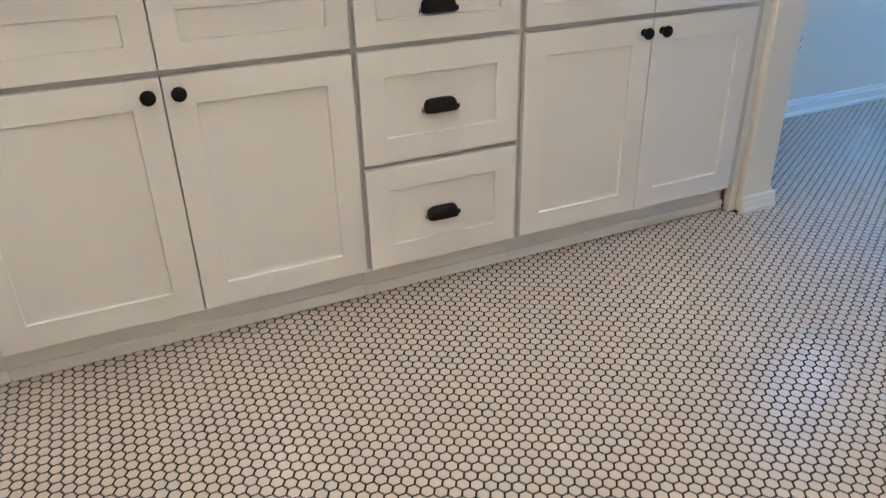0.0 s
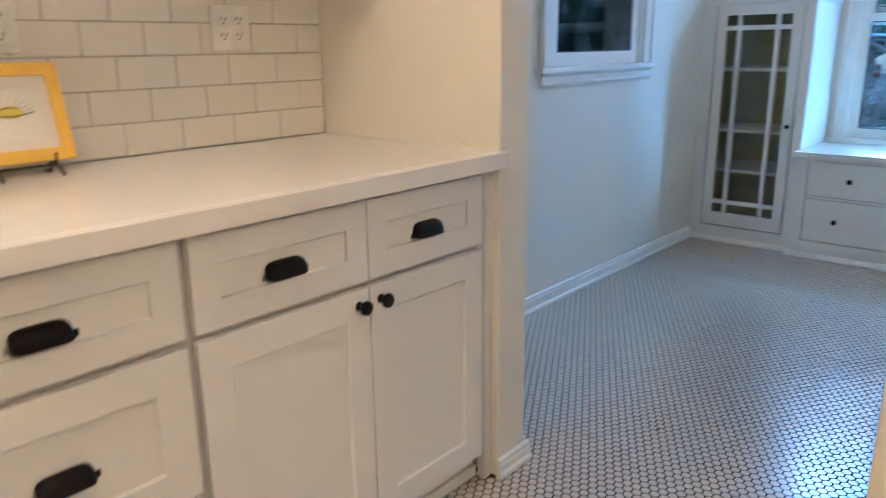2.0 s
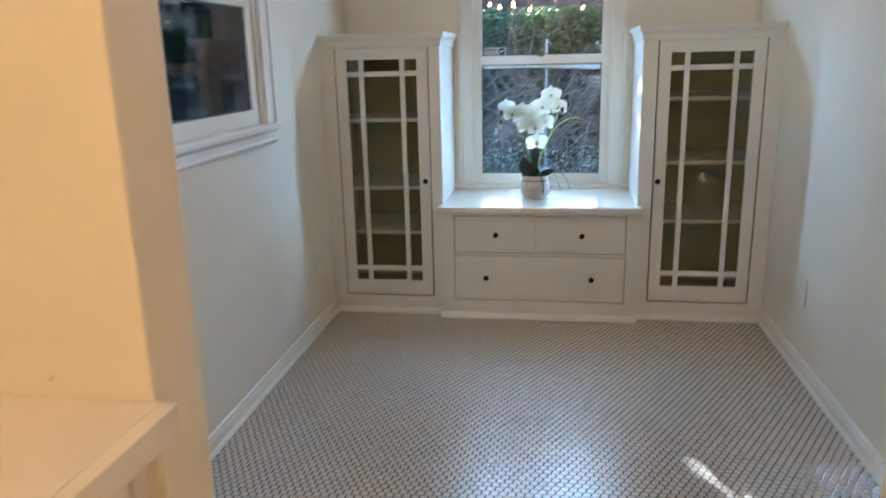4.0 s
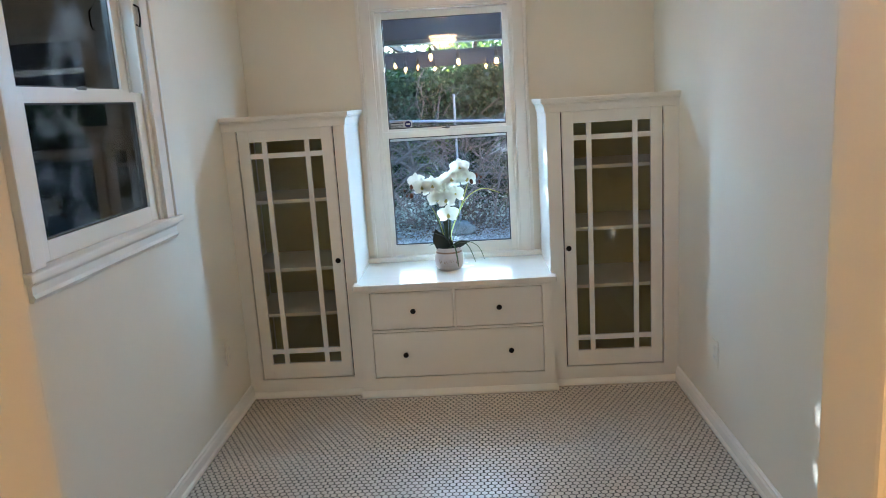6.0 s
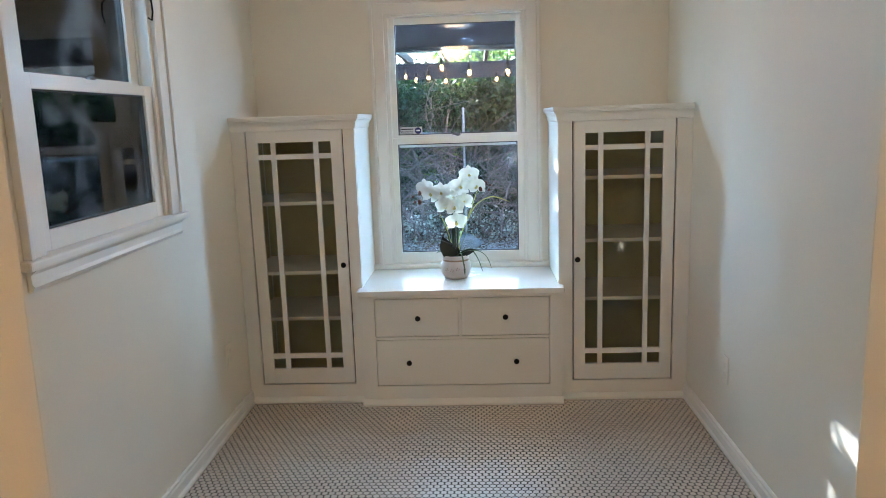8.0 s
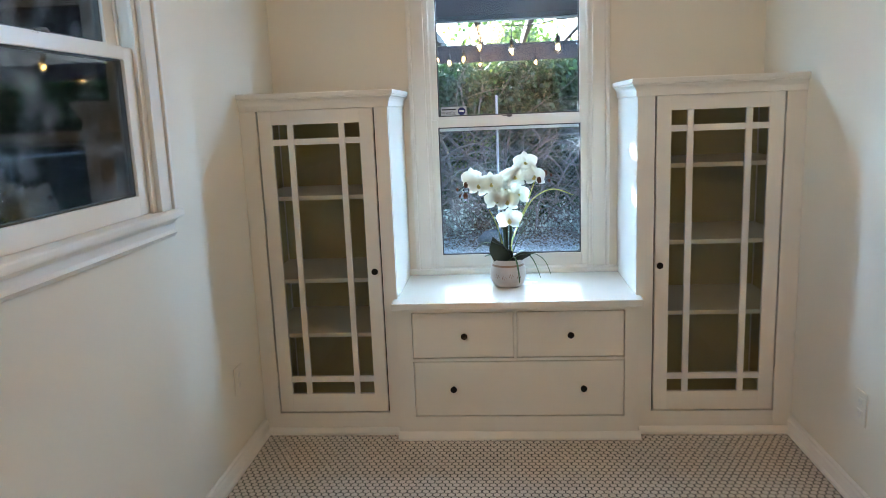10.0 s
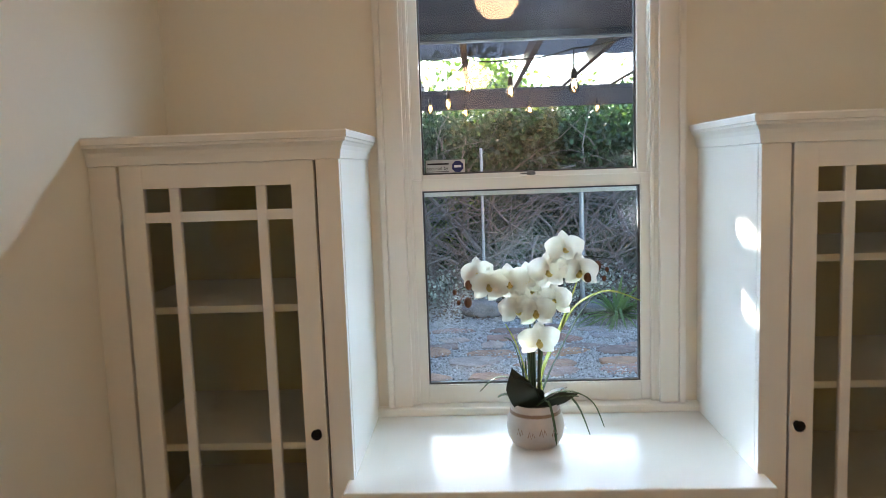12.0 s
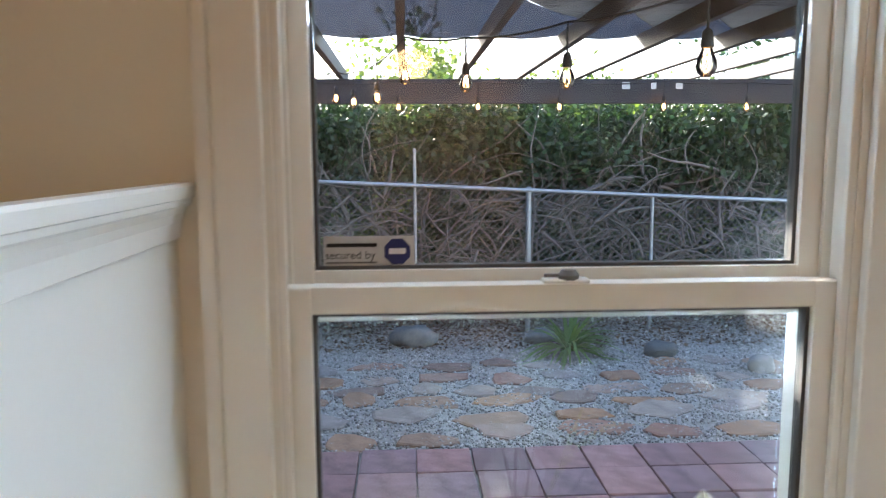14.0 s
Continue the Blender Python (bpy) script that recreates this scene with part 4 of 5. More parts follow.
# broad dark leaves at the foot
for (tx, ty, tz), wd in (((-0.060, 0.065, 0.205), 0.037), ((-0.055, 0.010, 0.17), 0.028), ((-0.01, -0.085, 0.155), 0.020), ((0.05, 0.04, 0.15), 0.02)):
    blade([(0, 0, T), (tx * 0.45, ty * 0.5, T + (tz - T) * 0.6), (tx, ty, tz)], wd, DARK_LEAF, "broad_leaf", 0.35, 0.15)
blade([(-0.030, 0.020, T), (-0.048, 0.030, 0.135), (-0.052, 0.048, 0.175), (-0.050, 0.062, 0.222)], 0.036, DARK_LEAF, "broad_leaf", 0.30, 0.10, True)
blade([(-0.020, -0.020, T), (-0.045, -0.060, 0.135), (-0.050, -0.110, 0.150)], 0.016, DARK_LEAF, "broad_leaf", 0.35, 0.10, True)
# canes
for dy, top in ((0.0, 0.275), (0.010, 0.28), (-0.010, 0.27), (0.004, 0.265)):
    part("cane", tube(bmesh.new(), [(dy * 0.5, dy, 0.10), (dy, dy * 1.2, 0.20), (dy, dy * 1.5, top)], 0.0045, 8), STEM, orchid, smooth=True)
SPRAYS = [[(0, 0.0, 0.28), (-0.005, 0.02, 0.38), (-0.01, 0.07, 0.45), (-0.015, 0.12, 0.465), (-0.02, 0.17, 0.44), (-0.02, 0.205, 0.425)],
          [(0, 0.0, 0.28), (-0.005, -0.005, 0.38), (-0.01, -0.03, 0.47), (-0.015, -0.07, 0.53), (-0.02, -0.13, 0.51), (-0.02, -0.215, 0.50)]]
for pts in SPRAYS:
    part("flower_spray", tube(bmesh.new(), pts, [0.003, 0.0028, 0.0025, 0.002, 0.0015, 0.001], 7), STEM, orchid, smooth=True)


def petal(bm, m, length, wide, cup):
    n, k = 7, 5
    rows = []
    for i in range(n):
        s = i / (n - 1)
        w = wide * max(0.10 * (1 - s), math.sin(math.pi * min(0.992, 0.08 + 0.915 * s ** 0.90))) ** 0.62
        row = []
        for j in range(k):
            c = (j / (k - 1) - 0.5) * 2
            row.append(bm.verts.new(m @ Vector((c * w, s * length, cup * (s ** 1.6) * length - 0.22 * cup * wide * (1 - c * c) + 0.0025 * math.sin(9 * s + 3 * c)))))
        rows.append(row)
    for a, b in zip(rows, rows[1:]):
        for j in range(k - 1):
            bm.faces.new((a[j], a[j + 1], b[j + 1], b[j]))


def flower(y, z, x, tilt, turn, size):
    """Three sepals, two broad petals and a small yellow lip."""
    face = pose(x, y, z, 0, 0, turn) @ pose(0, 0, 0, 0, -90 + tilt, 0) @ pose(0, 0, 0, 0, 0, -90)
    bm = bmesh.new()
    for ang, ln, wd in ((0, 0.97, 0.34), (128, 0.94, 0.33), (232, 0.94, 0.33)):
        petal(bm, face @ pose(0, 0, 0, 0, 0, ang + random.uniform(-6, 6)), ln * size, wd * size, random.uniform(-0.15, 0.12))
    for ang in (70, 290):
        petal(bm, face @ pose(0, 0, 0.003, 0, 0, ang + random.uniform(-6, 6)), size * 1.03, 0.56 * size, random.uniform(-0.05, 0.25))
    bmesh.ops.solidify(bm, geom=bm.faces, thickness=0.0008)
    fl = part("flower", bm, PETAL, orchid, "white orchid blossom", True)
    lb = bmesh.new()
    petal(lb, face @ pose(0, 0, 0.006, 35, 0, 180), size * 0.38, size * 0.16, 0.5)
    lathe(lb, [(0.004, 0), (0.005, 0.004), (0.003, 0.012), (0.001, 0.013)], n=10, m=face)
    bmesh.ops.solidify(lb, geom=lb.faces, thickness=0.0008)
    part("lip", lb, LIP, fl, "yellow lip", True)


for dy, dz, dx, tilt, turn, size in ((-0.081, 0.530, -0.040, 14, 6, 0.046), (-0.120, 0.474, -0.050, -8, -22, 0.046), (-0.036, 0.474, -0.045, 6, 8, 0.049), (0.148, 0.470, -0.030, 4, 28, 0.043),
                                     (0.118, 0.443, -0.045, -8, 10, 0.045), (0.064, 0.445, -0.035, 6, 4, 0.048), (0.016, 0.450, -0.015, 12, -10, 0.044), (-0.004, 0.372, -0.050, -6, -6, 0.048),
                                     (-0.055, 0.396, -0.030, 4, -24, 0.045), (0.046, 0.378, -0.040, -4, 16, 0.045), (-0.010, 0.296, -0.050, -14, 3, 0.050), (-0.075, 0.478, 0.012, 8, -168, 0.042),
                                     (0.085, 0.425, 0.015, 6, 172, 0.042), (0.000, 0.420, 0.000, 8, 0, 0.045)):
    flower(dy, dz, dx, tilt, turn, size * 1.15)
for dy, dz, r in ((0.169, 0.447, 0.011), (0.172, 0.401, 0.012), (0.206, 0.429, 0.0065), (0.196, 0.401, 0.006), (-0.163, 0.488, 0.0115), (-0.138, 0.459, 0.012), (-0.179, 0.455, 0.0065), (-0.187, 0.478, 0.006)):
    bb = bmesh.new()
    bmesh.ops.create_uvsphere(bb, u_segments=12, v_segments=8, radius=r * 1.02, matrix=Matrix.Translation((-0.055, dy, dz)) @ Matrix.Diagonal((1, 0.85, 1.15, 1)))
    tube(bb, [(-0.055, dy, dz), (-0.022, dy * 0.94, dz + 0.012)], [0.0012, 0.0009], 5)
    part("bud", bb, BUD, orchid, "brown closed bud", True)
# ---- the garden outside ----
GZ = -0.45
GRAVEL_BED = stone("gravel bed", [(0.0, (0.42, 0.40, 0.37)), (1.0, (0.47, 0.45, 0.415))], 0.95, 30.0)
GRAVEL = stone("loose gravel", [(0.0, (0.26, 0.245, 0.23)), (0.5, (0.52, 0.50, 0.46)), (1.0, (0.76, 0.74, 0.70))], 0.9, 60.0, True)
PAVER = stone("red concrete paver", [(0.0, (0.19, 0.125, 0.135)), (0.3, (0.40, 0.225, 0.220)), (0.6, (0.27, 0.185, 0.205)), (0.85, (0.44, 0.25, 0.24)), (1.0, (0.34, 0.265, 0.28))], 0.8, 7.0)
FLAG = stone("flagstone", [(0.0, (0.37, 0.22, 0.15)), (0.22, (0.52, 0.29, 0.16)), (0.42, (0.28, 0.215, 0.18)), (0.62, (0.42, 0.21, 0.145)), (0.82, (0.46, 0.37, 0.30)), (1.0, (0.34, 0.30, 0.28))], 0.85, 6.0)
ROCK = stone("grey boulder", [(0.0, (0.14, 0.15, 0.15)), (1.0, (0.26, 0.26, 0.25))], 0.85, 9.0)
GALV = plain("galvanised steel", (0.42, 0.43, 0.44), 0.45, 0.7, 0.05)
BARK = wood("grey-brown bark", (0.20, 0.165, 0.14), 0.9, 'Z', 0.45)
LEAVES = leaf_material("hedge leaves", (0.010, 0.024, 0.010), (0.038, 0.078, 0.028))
# lighter copy of the hedge leaves, with sunlight put into the colour
LIGHT_LEAVES = leaf_material("light leaves with sunlight in colour", (0.06, 0.11, 0.02), (0.19, 0.26, 0.05))
IVY = leaf_material("ivy leaves", (0.09, 0.17, 0.10), (0.26, 0.38, 0.24))
COPING = stone("pale concrete coping", [(0.0, (0.46, 0.45, 0.42)), (1.0, (0.52, 0.50, 0.47))], 0.9, 12.0)
YUCCA = leaf_material("spiky green leaves", (0.10, 0.20, 0.06), (0.26, 0.38, 0.14))
DARK_WOOD = wood("dark stained timber", (0.036, 0.033, 0.038), 0.6, 'Y', 0.4)
NAVY_WOOD = wood("blue-black painted timber", (0.016, 0.018, 0.026), 0.55, 'Y', 0.3)
DARK_WOOD_X = wood("dark stained rafter", (0.04, 0.03, 0.026), 0.6, 'X', 0.4)
FENCE_WOOD = wood("dark brown fence board", (0.055, 0.036, 0.028), 0.8, 'Z', 0.4)
CORD = plain("black cord", (0.012, 0.012, 0.012), 0.6)
FILAMENT = glow("glowing filament", (1.0, 0.40, 0.09), 30.0)
BULB = glass("clear bulb glass", (0.98, 0.95, 0.9))
CLOTH, nt, cb = material("black shade cloth")
cb.inputs["Roughness"].default_value = 0.9
put_in(nt, cb.inputs["Base Color"], ramp(nt, noise_tex(nt, 1.0, 4, 0.6, coords(nt, (1, 30, 1))), [(0.3, (0.016, 0.021, 0.034)), (0.7, (0.044, 0.052, 0.080))]))
thru = nt.nodes.new("ShaderNodeBsdfTransparent")
thru.inputs[0].default_value = (0.75, 0.82, 1.0, 1)
cm = nt.nodes.new("ShaderNodeMixShader")
cm.inputs[0].default_value = 0.14
nt.links.new(cb.outputs[0], cm.inputs[1])
nt.links.new(thru.outputs[0], cm.inputs[2])
nt.links.new(cm.outputs[0], nt.nodes["Material Output"].inputs["Surface"])

# pale copy of the shade cloth: sun shining through is put into its colour
PALE_CLOTH, nt, nb = material("sun-coloured shade cloth")
nb.inputs["Roughness"].default_value = 0.9
weave = ramp(nt, noise_tex(nt, 1.0, 3, 0.6, coords(nt, (60, 6, 1))), [(0.3, (0.10, 0.11, 0.12)), (0.7, (0.26, 0.27, 0.28))])
put_in(nt, nb.inputs["Base Color"], weave)
lit = nt.nodes.new("ShaderNodeBsdfTranslucent")
nt.links.new(weave, lit.inputs[0])
nm = nt.nodes.new("ShaderNodeMixShader")
nm.inputs[0].default_value = 0.6
nt.links.new(nb.outputs[0], nm.inputs[1])
nt.links.new(lit.outputs[0], nm.inputs[2])
nt.links.new(nm.outputs[0], nt.nodes["Material Output"].inputs["Surface"])

rng = np.random.default_rng(7)


def raw_mesh(name, verts, faces, mat, smooth=False):
    me = bpy.data.meshes.new(name)
    me.from_pydata(verts, [], faces)
    me.materials.append(mat)
    if smooth:
        me.polygons.foreach_set("use_smooth", [True] * len(me.polygons))
    return me


def bulk(name, base_v, base_f, mats, mat):
    """Many copies of one small shape, joined: base_v (n, 3), a stack of 3 x 4 transforms."""
    n, k = len(base_v), len(mats)
    v = np.einsum('kij,nj->kni', mats[:, :, :3], base_v) + mats[:, None, :, 3]
    loops = [i for f in base_f for i in f]
    lens = [len(f) for f in base_f]
    start = np.cumsum([0] + lens[:-1])
    me = bpy.data.meshes.new(name)
    me.vertices.add(n * k)
    me.vertices.foreach_set("co", v.reshape(-1))
    me.loops.add(len(loops) * k)
    me.loops.foreach_set("vertex_index", (np.array(loops)[None] + n * np.arange(k)[:, None]).ravel())
    me.polygons.add(len(base_f) * k)
    me.polygons.foreach_set("loop_start", (start[None] + len(loops) * np.arange(k)[:, None]).ravel())
    me.update(calc_edges=True)
    me.materials.append(mat)
    return me


def random_turns(k, tilt=1.0):
    """Random rotation matrices (k, 3, 3)."""
    q = rng.normal(size=(k, 4))
    q[:, 1:3] *= tilt
    q /= np.linalg.norm(q, axis=1)[:, None]
    w, x, y, z = q.T
    return np.stack([1 - 2 * (y * y + z * z), 2 * (x * y - w * z), 2 * (x * z + w * y), 2 * (x * y + w * z), 1 - 2 * (x * x + z * z), 2 * (y * z - w * x),
                     2 * (x * z - w * y), 2 * (y * z + w * x), 1 - 2 * (x * x + y * y)], 1).reshape(k, 3, 3)


def placed(places, scales, turns):
    return np.concatenate([turns * np.asarray(scales)[:, None, None], np.asarray(places)[:, :, None]], 2)


LEAF_V = np.array([(0, 0, 0), (0.32, 0.35, 0.06), (0.28, 0.75, 0.04), (0, 1, -0.05), (-0.28, 0.75, 0.04), (-0.32, 0.35, 0.06), (0, 0.45, -0.05)])
LEAF_F = [(0, 1, 6), (1, 2, 6), (2, 3, 6), (3, 4, 6), (4, 5, 6), (5, 0, 6)]

# ground: one sheet out to the horizon
bm = bmesh.new()
box(bm, -60, 300, -180, 180, GZ - 0.10, GZ)
tagged(new("ground", mesh_of("ground", bm, GRAVEL_BED)), "pale grey gravel ground of the garden", "ground", kind="structure")

# square red pavers beside the house
patio = tagged(new("pavement"), "terrace of square red concrete pavers", "pavement", kind="structure")
paver_mesh = mesh_of("paver", boxed(-0.172, 0.172, -0.172, 0.172, -0.03, 0.030, bevel=0.007), PAVER)
for i in range(9):
    for j in range(26):
        x, y = 9.872 - 0.356 * i, 2.171 + 0.356 * (j - 14)
        if x > 6.75:
            shared("paver", paver_mesh, patio, pose(x + random.uniform(-0.004, 0.004), y + random.uniform(-0.004, 0.004), GZ + random.uniform(-0.004, 0.004), random.uniform(-0.7, 0.7), random.uniform(-0.7, 0.7), random.uniform(-0.8, 0.8)))

# flagstones set in the gravel
path = tagged(new("garden_path"), "uneven brown flagstones set in gravel", "path", kind="structure")
row_x = (10.32, 10.70, 11.02, 11.32, 11.62, 11.95)
for r, rx in enumerate(row_x):
    y = -3.2 + 0.2 * (r % 2)
    while y < 5.6:
        wide = random.uniform(0.30, 0.62)
        if random.random() < 0.90:
            n = random.randint(5, 8)
            bm = bmesh.new()
            ph = random.uniform(0, 6)
            ring = []
            for k in range(n):
                a = 2 * math.pi * k / n + random.uniform(-0.18, 0.18)
                ring.append((random.uniform(0.09, 0.21) * math.cos(a), wide * 0.50 * random.uniform(0.75, 1.15) * math.sin(a)))
            lo = [bm.verts.new((px, py, -0.03)) for px, py in ring]
            mid = [bm.verts.new((px, py, 0.010)) for px, py in ring]
            hi = [bm.verts.new((px * 0.9, py * 0.93, 0.018 + random.uniform(-0.003, 0.003))) for px, py in ring]
            for k in range(n):
                bm.faces.new((lo[k], lo[(k + 1) % n], mid[(k + 1) % n], mid[k]))
                bm.faces.new((mid[k], mid[(k + 1) % n], hi[(k + 1) % n], hi[k]))
            bm.faces.new(hi)
            ob = part("flagstone", bm, FLAG, path)
            ob.matrix_basis = pose(rx + random.uniform(-0.11, 0.11), y + wide / 2, GZ + random.uniform(-0.008, 0.006), random.uniform(-2, 2), random.uniform(-2, 2), random.uniform(-14, 14))
        y += wide + random.uniform(0.03, 0.12)

# loose gravel
PEB_V = np.array([(1, 0, 0), (0, 1, 0), (-1, 0, 0), (0, -1, 0), (0, 0, 0.7), (0, 0, -0.7)], float)
PEB_F = [(0, 1, 4), (1, 2, 4), (2, 3, 4), (3, 0, 4), (1, 0, 5), (2, 1, 5), (3, 2, 5), (0, 3, 5)]
k = 26000
gx = 10.06 + 3.6 * rng.random(k) ** 1.25
pl = np.stack([gx, rng.uniform(-2.6, 5.2, k), np.full(k, GZ + 0.003) + rng.uniform(0, 0.008, k)], 1)
tagged(new("gravel", bulk("gravel", PEB_V, PEB_F, placed(pl, rng.uniform(0.007, 0.019, k), random_turns(k)), GRAVEL)), "loose pale grey gravel between the flagstones", "gravel", kind="stuff")


def boulder(x, y, sx, sy, sz, label):
    bm = bmesh.new()
    bmesh.ops.create_icosphere(bm, subdivisions=3, radius=1.0)
    off = Vector((x * 3, y * 5, 1.7))
    for v in bm.verts:
        v.co *= 1 + 0.28 * noise.noise(v.co * 1.3 + off) + 0.08 * noise.noise(v.co * 4 + off)
        v.co = Vector((v.co.x * sx, v.co.y * sy, v.co.z * sz))
    ob = new("boulder", mesh_of("boulder", bm, ROCK, True))
    ob.location = (x, y, GZ + sz * 0.55)
    return tagged(ob, label, "rock", "boulders in the gravel")


boulder(12.80, 1.95, 0.16, 0.24, 0.14, "smooth grey boulder on the gravel")
boulder(12.25, -0.41, 0.12, 0.17, 0.09, "dark grey boulder on the gravel")
boulder(12.80, 0.66, 0.12, 0.17, 0.10, "smooth grey boulder beside the spiky plant")
boulder(11.65, -1.10, 0.10, 0.12, 0.10, "pale grey boulder on the gravel")
boulder(12.85, 3.1, 0.14, 0.2, 0.12, "grey boulder near the fence")


def spiky_plant(x, y, n, length):
    ob = thing("spiky_plant", "green strap-leaved plant growing in the gravel", "plant", (x, y, GZ))
    for i in range(n):
        a = random.uniform(0, 2 * math.pi)
        ln = length * random.uniform(0.7, 1.1)
        lift = random.uniform(0.25, 1.0)
        bm = bmesh.new()
        rows = []
        for s in range(6):
            u = s / 5
            r = ln * (0.55 + 0.45 * (1 - lift)) * u
            z = ln * (lift * 1.05 * u - 0.75 * (1.1 - lift * 0.5) * u * u) + 0.02
            w = 0.021 * (1 - u ** 2.2) + 0.001
            c = Vector((r * math.cos(a), r * math.sin(a), max(z, 0.01)))
            side = Vector((-math.sin(a), math.cos(a), 0)) * w
            rows.append([bm.verts.new(c - side + Vector((0, 0, w * 0.4))), bm.verts.new(c), bm.verts.new(c + side + Vector((0, 0, w * 0.4)))])
        for p, q in zip(rows, rows[1:]):
            for k in range(2):
                bm.faces.new((p[k], p[k + 1], q[k + 1], q[k]))
        bmesh.ops.solidify(bm, geom=bm.faces, thickness=0.002)
        part("leaf", bm, YUCCA, ob, smooth=True)
    return ob


spiky_plant(12.36, 0.47, 72, 0.76)
k = 14000
pl = np.stack([12.5 + 2.6 * rng.random(k), rng.uniform(-5, 6.5, k), np.full(k, GZ + 0.012) + rng.uniform(0, 0.02, k)], 1)
LITTER = leaf_material("dry leaf litter", (0.06, 0.04, 0.028), (0.16, 0.11, 0.075), 0.8)
tagged(new("leaf_litter", bulk("leaf_litter", LEAF_V, LEAF_F, placed(pl, rng.uniform(0.02, 0.05, k), random_turns(k, 0.25)), LITTER)), "brown dry leaf litter under the hedge", "leaf litter", kind="stuff")

# ---- chain-link fence ----
fence = thing("chain_link_fence", "galvanised chain-link fence with steel posts and rail", "fence", (13.2, 0, GZ))


def rail_z(y):
    return 1.57 + 0.048 * (y - 0.7)


for y, r, extra in ((-5.2, 0.022, 0), (-3.1, 0.022, 0), (-0.62, 0.020, -0.02), (0.72, 0.030, 0.0), (1.93, 0.018, 0.35), (3.9, 0.022, 0), (6.0, 0.022, 0)):
    bm = bmesh.new()
    h = rail_z(y) + extra
    lathe(bm, [(r, 0), (r, h - 0.02), (r * 1.15, h - 0.018), (r * 1.1, h + 0.004), (r * 0.6, h + 0.016), (0.001, h + 0.02)], (0.03, y, 0), 14)
    part("post", bm, GALV, fence, smooth=True)
part("top_rail", tube(bmesh.new(), [(0, y, rail_z(y) - 0.02) for y in (-7, -3, 0.7, 4, 8)], 0.021, 10), GALV, fence, smooth=True)
verts, faces = [], []
step = 0.075
y = -7.0
while y < 8.0:
    for s in (1, -1):
        h = rail_z(y) - 0.02
        p, q = Vector((0.004 * s, y, 0.03)), Vector((0.004 * s, y + s * (h - 0.03), h))
        d = 0.0015
        b = len(verts)
        for e in (p, q):
            verts += [(e.x - d, e.y - d, e.z), (e.x + d, e.y - d, e.z), (e.x, e.y + d, e.z)]
        faces += [(b, b + 1, b + 4, b + 3), (b + 1, b + 2, b + 5, b + 4), (b + 2, b, b + 3, b + 5)]
    y += step
wire = new("wire_mesh", raw_mesh("wire_mesh", verts, faces, GALV))
wire.parent = fence
tagged(wire, "diamond wire mesh", kind="stuff")

# ---- hedge and bare tangle behind the fence ----
hedge = thing("hedge", "dense overgrown hedge with bare tangled branches below", "hedge", (13.9, 0.5, GZ))
bm = bmesh.new()
for i in range(34):
    y = random.uniform(-6.5, 7.5)
    x = random.uniform(-0.35, 0.7)
    p = Vector((x, y, -0.02))
    pts, rad = [p.copy()], [random.uniform(0.018, 0.05)]
    lean = Vector((random.uniform(-0.05, 0.05), random.uniform(-0.22, 0.22), 0.30))
    for k in range(8):
        lean += Vector((random.uniform(-0.06, 0.06), random.uniform(-0.12, 0.12), random.uniform(-0.03, 0.03)))
        p = p + lean
        pts.append(p.copy())
        rad.append(rad[0] * (1 - 0.09 * (k + 1)))
    tube(bm, pts, rad, 7)
part("trunk", bm, BARK, hedge, "grey-brown trunks", True)
verts, faces = [], []


def twig(pts, r0, n=4):
    side = Vector((1, 0, 0))
    rings = []
    for i, p in enumerate(pts):
        d = (pts[min(i + 1, len(pts) - 1)] - pts[max(i - 1, 0)]).normalized()
        side2 = (side - d * side.dot(d))
        side2 = side2.normalized() if side2.length > 0.05 else d.orthogonal().normalized()
        up = d.cross(side2)
        r = r0 * (1 - 0.75 * i / len(pts))
        b = len(verts)
        for k in range(n):
            a = 2 * math.pi * k / n
            verts.append(tuple(p + r * (math.cos(a) * side2 + math.sin(a) * up)))
        rings.append(b)
    for a, b in zip(rings, rings[1:]):
        for k in range(n):
            faces.append((a + k, a + (k + 1) % n, b + (k + 1) % n, b + k))


for i in range(1700):
    p = Vector((random.uniform(-0.62, 0.45), random.uniform(-6.5, 7.5), random.uniform(0.05, 1.75)))
    d = Vector((random.uniform(-0.4, 0.4), random.uniform(-1, 1), random.uniform(-0.35, 1))).normalized()
    pts = [p.copy()]
    curl = Vector((random.uniform(-0.2, 0.2), random.uniform(-0.55, 0.55), random.uniform(-0.45, 0.3)))
    step = random.uniform(0.07, 0.15)
    for k in range(9):
        d = (d + curl * 0.35 + Vector((random.uniform(-0.2, 0.2), random.uniform(-0.2, 0.2), random.uniform(-0.2, 0.2)))).normalized()
        p = p + d * step
        if p.z < 0.02:
            p.z = 0.02
        if p.x < -0.66:
            p.x = -0.66
        pts.append(p.copy())
    twig(pts, random.choice((0.005, 0.007, 0.010, 0.014, 0.020)))
tw = new("branches", raw_mesh("branches", verts, faces, BARK, True))
tw.parent = hedge
tagged(tw, "bare tangled grey-brown branches", kind="stuff")


